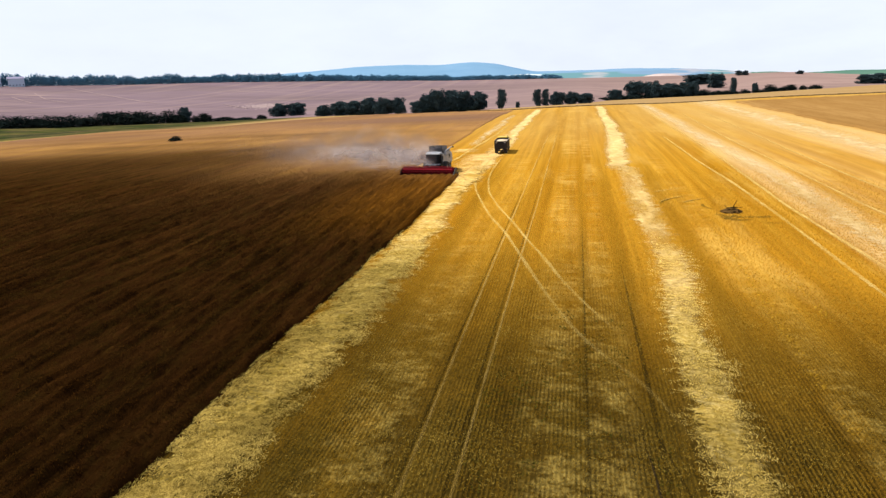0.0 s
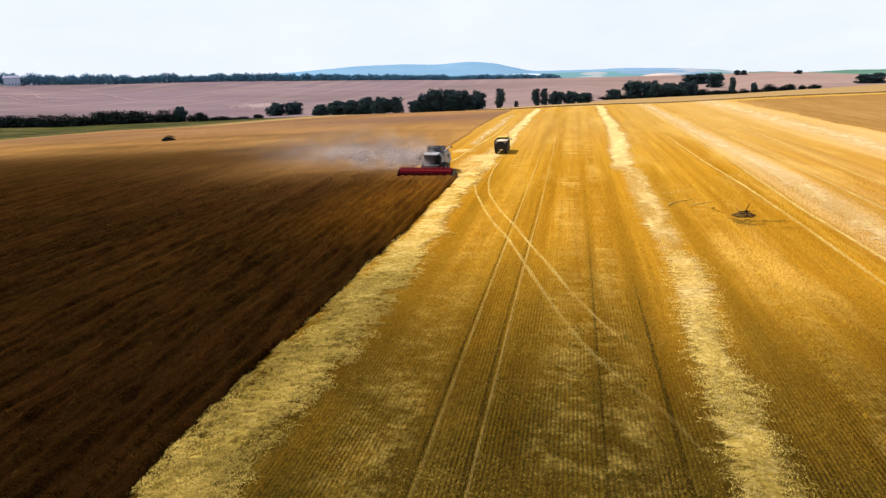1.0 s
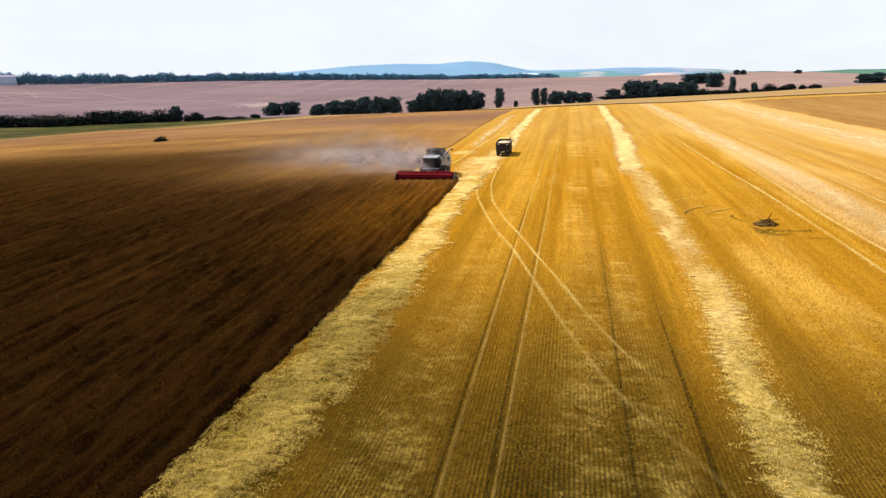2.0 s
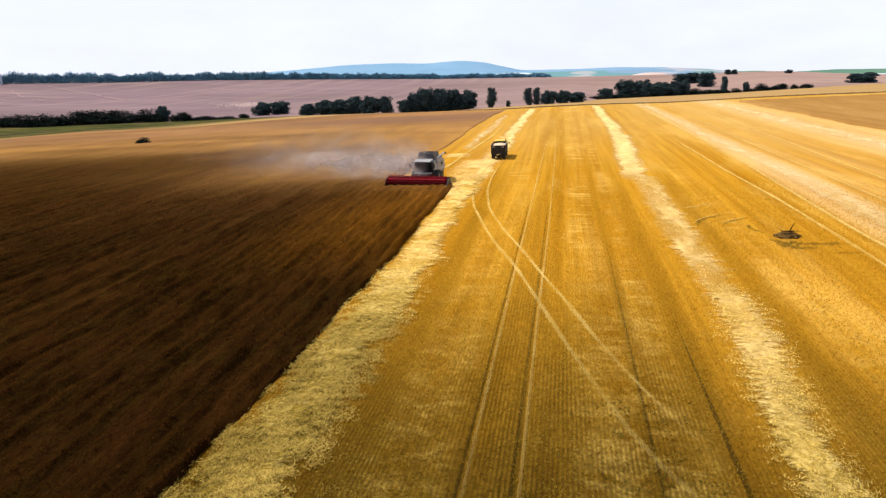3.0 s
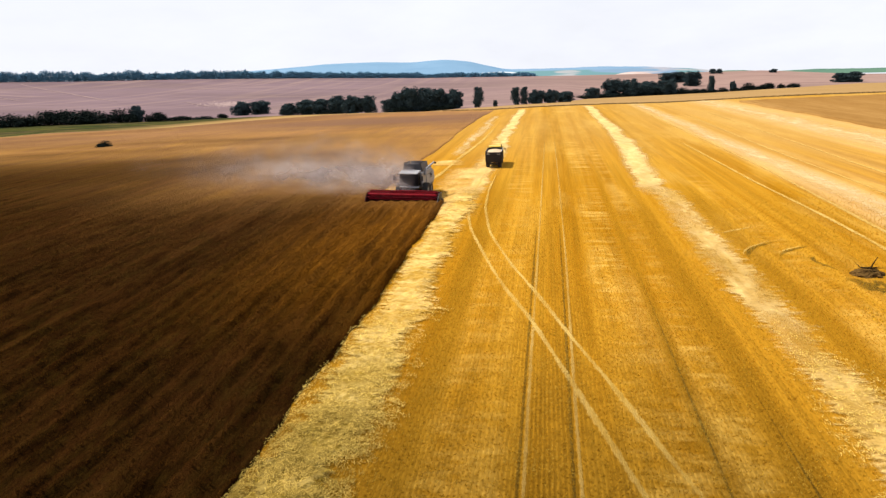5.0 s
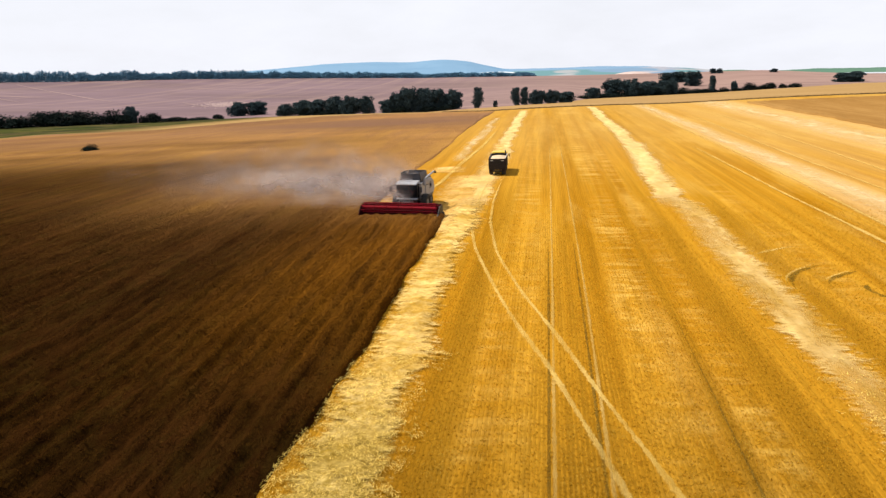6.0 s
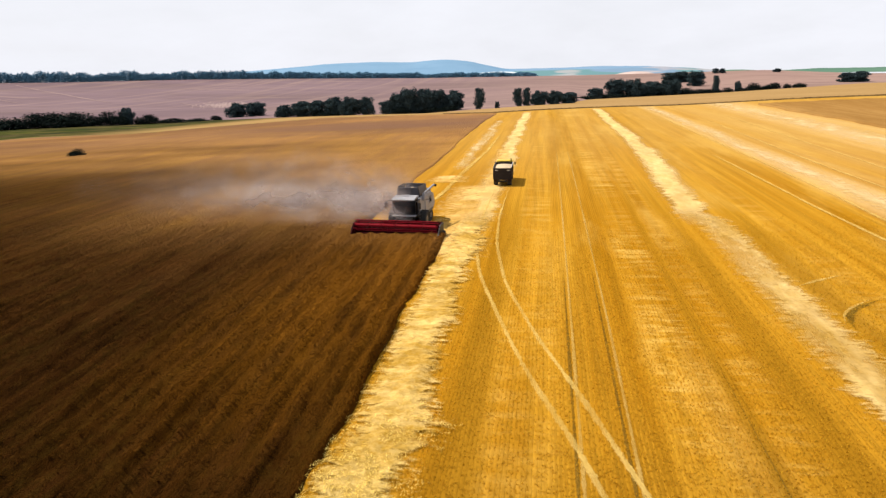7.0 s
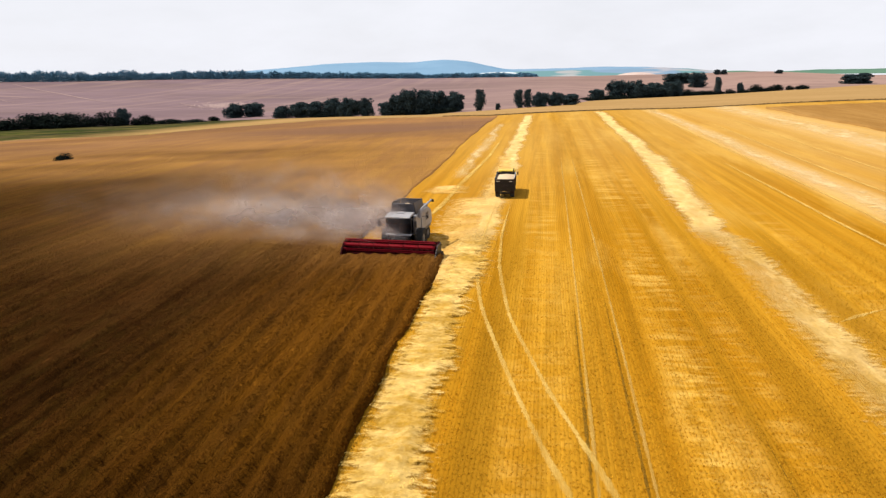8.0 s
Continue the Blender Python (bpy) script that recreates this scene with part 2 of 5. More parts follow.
    c = n.mix(n.calc("MULTIPLY", dim, 0.85 if stalk else 0.92), c, n.mix(n.island(), (0.050, 0.034, 0.005), (0.36, 0.25, 0.052)) if stalk else n.mix(n.noise(3.4, 6, 0.75, (0.8, 1, 1), 0.43, 0.58), (0.036, 0.024, 0.0032), (0.19, 0.128, 0.022)))
    if feather:
        fray(n, feather, 1.0 - tone, cover, grain if feather < 0.4 else 0.5)
    return n.thin(c, 0.45) if stalk else n.done(c)


def fray(n, wide, patchy=0.0, most=1.0, grain=0.5):
    """Let a strip thin out to both sides, and in patches along it."""
    uv = n.node("ShaderNodeUVMap")
    s = n.node("ShaderNodeSeparateXYZ")
    n.link(uv.outputs["UV"], s.inputs[0])
    inv = n.node("ShaderNodeMath")
    inv.operation = "SUBTRACT"
    inv.inputs[0].default_value = 1.0
    n.link(s.outputs["X"], inv.inputs[1])
    m = n.node("ShaderNodeMath")
    m.operation = "MINIMUM"
    n.link(s.outputs["X"], m.inputs[0])
    n.link(inv.outputs[0], m.inputs[1])
    jag = n.noise(2.6, 6, 0.75, (0.35, 1, 1), 0.3, 0.7)
    k = n.node("ShaderNodeMath")
    k.operation = "MULTIPLY_ADD"
    n.link(jag, k.inputs[0])
    k.inputs[1].default_value = -wide
    n.link(m.outputs[0], k.inputs[2])
    r = n.node("ShaderNodeMapRange")
    r.inputs["From Min"].default_value, r.inputs["From Max"].default_value = -0.02 * wide, 0.35 * wide
    n.link(k.outputs[0], r.inputs["Value"])
    a = r.outputs["Result"]
    far_end = n.node("ShaderNodeMath")
    far_end.operation = "PINGPONG"
    far_end.inputs[1].default_value = 0.5
    n.link(s.outputs["Y"], far_end.inputs[0])
    ends = n.node("ShaderNodeMapRange")
    ends.inputs["From Min"].default_value, ends.inputs["From Max"].default_value = 0.0, 0.05
    n.link(far_end.outputs[0], ends.inputs["Value"])
    a = n.calc("MULTIPLY", a, n.calc("MULTIPLY", ends.outputs["Result"], n.calc("ADD", 0.5, n.calc("MAXIMUM", jag, ends.outputs["Result"]))))
    if patchy:
        a = n.calc("MULTIPLY", a, n.calc("ADD", 1.0 - patchy, n.calc("MULTIPLY", n.noise(grain, 5, 0.7, (1, 0.35, 1) if grain < 1 else (0.7, 1, 1), 0.4, 0.6), patchy)))
    n.link(n.calc("MULTIPLY", a, most), n.bsdf.inputs["Alpha"])


def make_crop(name, k):
    n = Nodes(name, 0.9, spec=0.0)
    streak = n.noise(0.9, 5, 0.65, (1.0, 0.10, 1), 0.40, 0.62)
    blot = n.noise(0.05, 5, 0.6, (0.55, 1.0, 1), 0.36, 0.66)
    clod = n.noise(1.5, 6, 0.75, (1.0, 0.45, 1), 0.42, 0.64)
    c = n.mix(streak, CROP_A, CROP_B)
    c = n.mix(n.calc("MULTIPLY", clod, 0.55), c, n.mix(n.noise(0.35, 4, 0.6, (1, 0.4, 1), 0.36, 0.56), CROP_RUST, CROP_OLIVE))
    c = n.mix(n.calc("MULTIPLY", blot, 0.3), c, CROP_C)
    # near-end shade put into the colour; a lighter strip along the cut edge
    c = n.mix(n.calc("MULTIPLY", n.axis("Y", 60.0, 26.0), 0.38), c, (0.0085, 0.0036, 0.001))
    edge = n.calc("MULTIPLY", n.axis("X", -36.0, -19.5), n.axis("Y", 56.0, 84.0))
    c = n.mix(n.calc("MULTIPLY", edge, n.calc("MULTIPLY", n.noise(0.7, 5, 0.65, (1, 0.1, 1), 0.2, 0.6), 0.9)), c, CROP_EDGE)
    # browner farther on, a golden band beyond it and dull ground at the far end
    # held darker to the left, a fall-off of light put into the colour
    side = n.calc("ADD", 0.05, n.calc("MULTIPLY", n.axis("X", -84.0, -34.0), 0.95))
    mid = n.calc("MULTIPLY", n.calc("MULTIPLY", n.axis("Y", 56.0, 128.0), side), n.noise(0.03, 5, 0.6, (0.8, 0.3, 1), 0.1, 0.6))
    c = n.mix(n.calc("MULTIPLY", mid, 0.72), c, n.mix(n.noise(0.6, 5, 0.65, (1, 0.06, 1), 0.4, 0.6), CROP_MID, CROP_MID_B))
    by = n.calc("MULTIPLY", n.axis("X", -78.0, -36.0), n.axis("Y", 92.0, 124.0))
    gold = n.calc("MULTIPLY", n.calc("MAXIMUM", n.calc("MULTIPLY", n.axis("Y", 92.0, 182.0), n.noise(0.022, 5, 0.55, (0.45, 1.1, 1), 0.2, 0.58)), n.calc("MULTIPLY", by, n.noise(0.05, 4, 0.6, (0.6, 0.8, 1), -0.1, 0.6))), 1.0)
    c = n.mix(n.calc("MULTIPLY", n.calc("MULTIPLY", gold, 0.9), n.calc("ADD", 0.2, n.calc("MULTIPLY", n.calc("MAXIMUM", n.axis("X", -100.0, -42.0), n.axis("Y", 130.0, 185.0)), 0.8))), c, n.mix(n.noise(0.3, 5, 0.65, (1, 0.12, 1)), CROP_TAN, CROP_GOLD))
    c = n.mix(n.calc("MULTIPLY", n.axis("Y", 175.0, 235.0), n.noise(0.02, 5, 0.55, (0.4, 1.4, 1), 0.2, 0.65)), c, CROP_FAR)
    if k:
        c = n.mix(n.calc("MULTIPLY", n.island(), 0.3), c, CROP_TIP)
    else:
        n.bump(n.noise(2.2, 6, 0.75, (1, 0.4, 1)), 1.0, 0.3)
    return n.thin(c, 0.35) if k else n.done(c)


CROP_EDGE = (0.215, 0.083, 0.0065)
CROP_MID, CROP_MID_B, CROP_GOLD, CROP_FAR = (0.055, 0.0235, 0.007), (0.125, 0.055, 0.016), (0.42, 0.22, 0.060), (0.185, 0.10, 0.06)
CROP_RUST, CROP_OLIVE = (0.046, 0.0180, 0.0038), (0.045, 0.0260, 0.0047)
CROP_A, CROP_B, CROP_C, CROP_TAN, CROP_TIP = (0.0125, 0.0049, 0.0012), (0.048, 0.0183, 0.0043), (0.0125, 0.0056, 0.0018), (0.33, 0.17, 0.065), (0.145, 0.057, 0.008)


def make_land(name, a, b, c3, stretch=(1, 0.2, 1), scale=0.02, bump=0.3):
    n = Nodes(name, 0.95, spec=0.0)
    c = n.mix(n.noise(scale, 6, 0.6, stretch), a, b)
    c = n.mix(n.calc("MULTIPLY", n.noise(scale * 7, 5, 0.65, stretch, 0.45, 0.7), 0.6), c, c3)
    n.bump(n.noise(0.8, 4, 0.7), bump, 0.2)
    return n.done(c)


def make_low_land():
    """Meadow in the hollow, giving way to dry grass on the rise."""
    n = Nodes("meadow_grass", 0.95, spec=0.0)
    g = n.mix(n.noise(0.03, 6, 0.6), (0.008, 0.017, 0.010), (0.042, 0.052, 0.009))
    g = n.mix(n.calc("MULTIPLY", n.noise(0.2, 5, 0.65), 0.5), g, (0.005, 0.010, 0.008))
    d = n.mix(n.noise(0.05, 6, 0.6, (0.3, 1, 1)), (0.225, 0.138, 0.055), (0.285, 0.182, 0.080))
    d = n.mix(n.calc("MULTIPLY", n.noise(0.3, 5, 0.65), 0.4), d, (0.16, 0.105, 0.042))
    side = n.calc("ADD", n.axis("X", -215.0, -140.0), n.calc("MULTIPLY", n.noise(0.05, 5, 0.6, (1, 2, 1), 0.4, 0.7), 0.3))
    n.bump(n.noise(0.8, 4, 0.7), 0.3, 0.2)
    return n.done(n.mix(side, g, d))


def make_pale():
    """The wide mown field across the valley, duller to the left, with haze in its pinkish tint."""
    n = Nodes("pale_mown_field", 0.95, spec=0.0)
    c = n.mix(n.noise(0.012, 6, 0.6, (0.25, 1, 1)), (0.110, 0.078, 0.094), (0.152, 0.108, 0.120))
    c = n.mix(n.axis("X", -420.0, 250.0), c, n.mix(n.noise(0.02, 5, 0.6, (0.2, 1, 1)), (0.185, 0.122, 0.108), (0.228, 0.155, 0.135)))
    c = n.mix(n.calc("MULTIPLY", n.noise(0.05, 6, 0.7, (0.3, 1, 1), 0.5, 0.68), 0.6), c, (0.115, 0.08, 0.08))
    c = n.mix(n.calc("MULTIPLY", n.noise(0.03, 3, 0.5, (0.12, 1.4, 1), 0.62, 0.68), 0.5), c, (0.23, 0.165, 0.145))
    # slanting lines left by the machines, and broad faint washes
    turned = n.node("ShaderNodeMapping")
    turned.inputs["Rotation"].default_value = (0, 0, radians(-52))
    turned.inputs["Scale"].default_value = (1, 0.05, 1)
    n.link(n.pos.outputs["Position"], turned.inputs["Vector"])
    lines = n.node("ShaderNodeTexNoise")
    lines.inputs["Scale"].default_value, lines.inputs["Detail"].default_value = 0.06, 5.0
    n.link(turned.outputs["Vector"], lines.inputs["Vector"])
    spread = n.node("ShaderNodeMapRange")
    spread.inputs["From Min"].default_value, spread.inputs["From Max"].default_value = 0.5, 0.68
    n.link(lines.outputs["Fac"], spread.inputs["Value"])
    c = n.mix(n.calc("MULTIPLY", spread.outputs["Result"], n.calc("MULTIPLY", n.axis("X", 100.0, -250.0), 0.5)), c, (0.205, 0.145, 0.13))
    c = n.mix(n.calc("MULTIPLY", n.noise(0.006, 4, 0.6, (0.5, 1, 1), 0.45, 0.65), 0.35), c, (0.10, 0.072, 0.065))
    return n.done(c)


def make_leaf(name, a, b, c3):
    n = Nodes(name, 0.9, spec=0.0)
    c = n.mix(n.island(), a, b)
    return n.done(n.mix(n.calc("MULTIPLY", n.noise(0.35, 3, 0.6), 0.6), c, c3))


STUBBLE, TUFT = make_stubble(), make_tuft()
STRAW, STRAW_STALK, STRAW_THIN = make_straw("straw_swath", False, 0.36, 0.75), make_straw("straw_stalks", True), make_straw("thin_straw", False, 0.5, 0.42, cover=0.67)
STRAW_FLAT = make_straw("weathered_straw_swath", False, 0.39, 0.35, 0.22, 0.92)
STRAW_FAR = make_straw("far_straw_swath", False, 0.34, 0.75, 0.3)
CHAFF_COVER = make_straw("strewn_chaff", False, 0.45, 0.62, cover=0.85)
STRAW_BITS = make_straw("chopped_straw", True, 0.0, 0.9)
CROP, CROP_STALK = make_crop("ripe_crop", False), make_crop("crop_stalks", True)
MEADOW = make_low_land()
VERGE = make_land("dry_verge", (0.135, 0.105, 0.035), (0.18, 0.135, 0.055), (0.07, 0.075, 0.018), (0.3, 1, 1), 0.05)
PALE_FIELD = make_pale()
# distant fields, hill and tree leaves carry the haze's blue in their colour
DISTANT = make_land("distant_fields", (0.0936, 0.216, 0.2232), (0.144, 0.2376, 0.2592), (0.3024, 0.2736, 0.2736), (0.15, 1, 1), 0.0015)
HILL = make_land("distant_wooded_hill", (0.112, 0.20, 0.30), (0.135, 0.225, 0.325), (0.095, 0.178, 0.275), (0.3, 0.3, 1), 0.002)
LEAF = make_leaf("leaves", (0.022, 0.036, 0.042), (0.044, 0.063, 0.062), (0.024, 0.040, 0.050))
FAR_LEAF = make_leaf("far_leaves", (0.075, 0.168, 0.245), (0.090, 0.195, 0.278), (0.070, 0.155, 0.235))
HEDGE_LEAF = make_leaf("hedge_leaves", (0.006, 0.010, 0.010), (0.016, 0.022, 0.017), (0.007, 0.011, 0.012))
BARK = worn("bark", (0.06, 0.045, 0.035), 0.9, amount=0.2)
TWIG = worn("dry_twig", (0.022, 0.013, 0.006), 0.95, amount=0.12, spec=0.0)


# ---- mesh helpers ----
def link_mesh(name, verts, faces, material, parent=None, label="", smooth=False):
    me = bpy.data.meshes.new(name)
    me.from_pydata(verts if isinstance(verts, list) else verts.tolist(), [], faces if isinstance(faces, list) else faces.tolist())
    if smooth:
        me.shade_smooth()
    me.materials.append(material)
    ob = new(name, me)
    ob.parent = parent
    if label:
        ob["label"] = label
    return ob


def fast_mesh(name, verts, tris, material):
    """A large mesh of triangles from arrays."""
    me = bpy.data.meshes.new(name)
    nv, nf = len(verts), len(tris)
    me.vertices.add(nv)
    me.vertices.foreach_set("co", np.asarray(verts, np.float32).ravel())
    me.loops.add(nf * 3)
    me.loops.foreach_set("vertex_index", np.asarray(tris, np.int32).ravel())
    me.polygons.add(nf)
    me.polygons.foreach_set("loop_start", np.arange(0, nf * 3, 3, dtype=np.int32))
    me.update(calc_edges=True)
    me.validate()
    me.materials.append(material)
    return new(name, me)


def part(name, bm, material, parent, label="", smooth=False):
    me = bpy.data.meshes.new(name)
    bm.to_mesh(me)
    bm.free()
    if smooth:
        me.shade_smooth()
    me.materials.append(material)
    ob = new(name, me)
    ob.parent = parent
    if label:
        ob["label"] = label
    return ob


# ---- the lie of the land ----
def soft(v, w):
    """A softened max(0, v)."""
    return np.where(v > w, v, np.where(v < -w, 0.0, (v + w) ** 2 / (4 * w)))


AZ = np.array([-180.0, -60, -35, -21.75, -12, -1.85, 5.5, 17.7, 29.4, 36.8, 44, 60, 180])
EDGE_D = np.array([330.0, 330, 310, 290, 295, 300, 305, 340, 310, 350, 330, 320, 330])
# the tree belt beyond the field: azimuth, distance, slope of sight
BELT = np.array([(-180, 1000, -0.036), (-35, 1000, -0.036), (-21.4, 1000, -0.0405), (-17.6, 900, -0.0449), (-12.0, 880, -0.0505), (-7.9, 820, -0.0529), (-4.5, 800, -0.0549), (-2.5, 740, -0.0566),
                 (-0.8, 520, -0.0596), (2.7, 490, -0.0619), (6.0, 460, -0.0644), (10.2, 490, -0.068), (14.9, 490, -0.0673), (20.5, 510, -0.0666), (25.9, 550, -0.0662), (32.7, 500, -0.065), (40.4, 500, -0.0621), (43.9, 500, -0.0576), (60, 500, -0.05), (180, 1000, -0.036)])
# the far end of the pale field: azimuth, slope of sight
FAR = np.array([(-180, -0.031), (-35, -0.031), (-21.6, -0.0292), (-19.3, -0.0271), (-15.7, -0.0233), (-11.9, -0.0238), (-7.8, -0.0247), (-1.3, -0.0248), (3.2, -0.0238), (10.1, -0.0225), (19.4, -0.018), (28.2, -0.014), (36.3, -0.0122), (43.4, -0.0084), (60, -0.005), (180, -0.031)])
FAR_D, RIM_D = 1400.0, 4850.0


def near_land(x, y):
    z = -0.55 - 0.0115 * soft(y - 110.0, 25.0) - 0.024 * soft(-20.0 - x, 15.0) + 0.05 * soft(x - 30.0, 15.0)
    z = z - 0.012 * soft(-110.0 - x, 30.0) - 0.02 * soft(y - 230.0, 30.0) * np.clip((20.0 - x) / 50.0, 0, 1)
    return z + 0.10 * np.sin(x * 0.09 + 1.0) * np.sin(y * 0.05)


def ground(x, y):
    x, y = np.asarray(x, float), np.asarray(y, float)
    d, az = np.hypot(x, y), np.degrees(np.arctan2(-x, y))
    e, b = np.interp(az, AZ, EDGE_D), np.interp(az, BELT[:, 0], BELT[:, 1])
    ux, uy = -np.sin(np.radians(az)), np.cos(np.radians(az))
    s_e = (near_land(ux * e, uy * e) - 16.0) / e
    s_b, s_f = np.interp(az, BELT[:, 0], BELT[:, 2]), np.interp(az, FAR[:, 0], FAR[:, 1])
    t = np.clip((d - e) / (b - e), 0, 1)
    s = s_e + (s_b - s_e) * t
    t2 = np.clip((d - b) / (FAR_D - b), 0, 1)
    s = s + (s_f - s_b) * t2
    t3 = np.clip((d - FAR_D) / (RIM_D - FAR_D), 0, 1)
    s = s + (np.minimum(-0.026, s_f - 0.001) - s_f) * t3
    return np.where(d <= e, near_land(x, y), 16.0 + d * s)


def edge_gap(x, y):
    """Metres by which a place lies inside the field's edge."""
    d, az = np.hypot(x, y), np.degrees(np.arctan2(-x, y))
    return np.interp(az, AZ, EDGE_D) - d


def build_ground():
    az = np.unique(np.concatenate([np.arange(-180, -60, 6.0), np.arange(-60, 75, 0.5), np.arange(75, 181, 6.0)]))
    e, b = np.interp(az, AZ, EDGE_D), np.interp(az, BELT[:, 0], BELT[:, 1])
    rings = [e * f for f in np.linspace(0.0, 1.0, 60)[1:]]
    rings += [e + 8.0] + [e + (b - e) * f for f in np.linspace(0.15, 1, 7)]
    rings += [b + (FAR_D - b) * f for f in np.linspace(0, 1, 17)[1:]]
    rings += [np.full_like(e, v) for v in np.geomspace(1500, RIM_D, 12)]
    rings = np.array(rings)
    x, y = -np.sin(np.radians(az)) * rings, np.cos(np.radians(az)) * rings
    z = ground(x, y)
    na, nr = len(az), len(rings)
    verts = np.vstack([[[0, 0, float(ground(0, 0))]], np.stack([x, y, z], -1).reshape(-1, 3)])
    faces, slots = [], []
    for i in range(na - 1):
        faces.append((0, 1 + i + 1, 1 + i))
        slots.append(0)
    for r in range(nr - 1):
        for i in range(na - 1):
            a = 1 + r * na + i
            faces.append((a, a + 1, a + na + 1, a + na))
            if r < 58:
                slots.append(0)
            elif r < 66:
                slots.append(2 if r < 59 else 1)
            elif r < 82:
                slots.append(3)
            else:
                slots.append(4)
    ob = link_mesh("ground", verts, faces, STUBBLE, smooth=True)
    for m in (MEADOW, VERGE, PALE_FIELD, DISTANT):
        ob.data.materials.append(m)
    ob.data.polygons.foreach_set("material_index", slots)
    return tagged(ob, "rolling harvested farmland with golden stubble and pale fields beyond", "ground", kind="structure")


build_ground()


def wiggle(y, seed, size):
    """Slow bends of an edge along y."""
    y = np.asarray(y, float)
    return size * (np.sin(y * 0.11 + seed) + 0.6 * np.sin(y * 0.27 + 2.1 * seed) + 0.35 * np.sin(y * 0.71 + 3.7 * seed))


rng = np.random.default_rng(7)
_grid = rng.random((256, 256))


def bumps(x, y, scale):
    """Smooth random heights, 0 to 1."""
    u, v = np.asarray(x, float) / scale, np.asarray(y, float) / scale
    i, j = np.floor(u).astype(int), np.floor(v).astype(int)
    f, g = u - i, v - j
    f, g = f * f * (3 - 2 * f), g * g * (3 - 2 * g)
    a, b = _grid[i % 256, j % 256], _grid[(i + 1) % 256, j % 256]
    c, d = _grid[i % 256, (j + 1) % 256], _grid[(i + 1) % 256, (j + 1) % 256]
    return a * (1 - f) * (1 - g) + b * f * (1 - g) + c * (1 - f) * g + d * f * g


def sheet(name, x, y, z, material):
    """A skin over a grid of places."""
    rows, cols = x.shape
    verts = np.stack([x, y, z], -1).reshape(-1, 3)
    k = (np.arange(rows - 1)[:, None] * cols + np.arange(cols - 1)[None, :]).ravel()
    faces = np.stack([k, k + 1, k + cols + 1, k + cols], -1)
    ob = link_mesh(name, verts, faces, material, smooth=True)
    uv = ob.data.uv_layers.new(name="UVMap")
    u = np.tile(np.linspace(0, 1, cols), rows)
    v = np.repeat(np.linspace(0, 1, rows), cols)
    idx = faces.ravel()
    uv.data.foreach_set("uv", np.stack([u[idx], v[idx]], -1).ravel().astype(np.float32))
    return ob


# ---- standing crop ----
HEADER_Y = 101.0  # where the combine's knife stands


def bend(y):
    """How far the cut edge leans out towards the near end of the field."""
    return 0.9 * np.clip((85.0 - np.asarray(y, float)) / 65.0, 0, 1) ** 0.7


def strip_edge(y):
    return -17.3 - bend(y) + wiggle(y, 0.8, 0.2) + 0.22 * (bumps(y * 0 + 3, y, 0.55) - 0.5) + 0.25 * (bumps(y * 0 + 8, y, 1.7) - 0.5)


def field_edge(y):
    return -26.7 + wiggle(y, 2.3, 0.18)


def crop_edge(y):
    return np.where(y < HEADER_Y + 0.4, strip_edge(y), field_edge(y))


def tops(x, y):
    """Height of the crop's canopy: uneven drill rows that lean and break off, tufts, and open wheelings."""
    x, y = np.asarray(x, float), np.asarray(y, float)
    bent = x + 0.5 * bumps(x * 0 + 2, y, 6.0) + 0.25 * bumps(x, y, 2.5)
    wave = 0.5 + 0.5 * np.sin(2 * np.pi * bent / 1.15 + 2.0 * bumps(x * 0.35, y, 9.0))
    wave = wave ** 1.6 * (0.35 + 0.8 * bumps(bent + 60, y * 0.45, 1.1))
    tuft = bumps(x + 17, y * 0.7, 0.42)
    high = 0.05 + 0.46 * wave + 0.13 * bumps(bent, y * 0.4, 0.5) + 0.10 * tuft + 0.10 * bumps(x, y, 4.0)
    for lane_x, lane_w in ((-39.2, 0.55), (-58.5, 0.5), (-78.0, 0.5)):
        for side in (-0.95, 0.95):
            high = high * (1 - 0.75 * np.exp(-((bent - 0.4 - lane_x - side) / lane_w) ** 2))
    return (1.0 - 0.4 * np.clip((y - 98.0) / 30.0, 0, 1)) * (high + (0.30 - high) * np.clip((y - 74.0) / 50.0, 0, 0.85))


def crop_piece(name, y, edge, u, label):
    x = edge(y)[:, None] - u[None, :]
    yy = np.repeat(y[:, None], len(u), 1)
    z = ground(x, yy) + tops(x, yy)
    z[:, 0] = ground(x[:, 0], y) - 0.05
    z[:, 1] -= 0.14
    z = np.where(edge_gap(x, yy) < 2.0, ground(x, yy) - 3.0, z)
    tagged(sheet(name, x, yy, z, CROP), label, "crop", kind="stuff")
    return x, yy, z


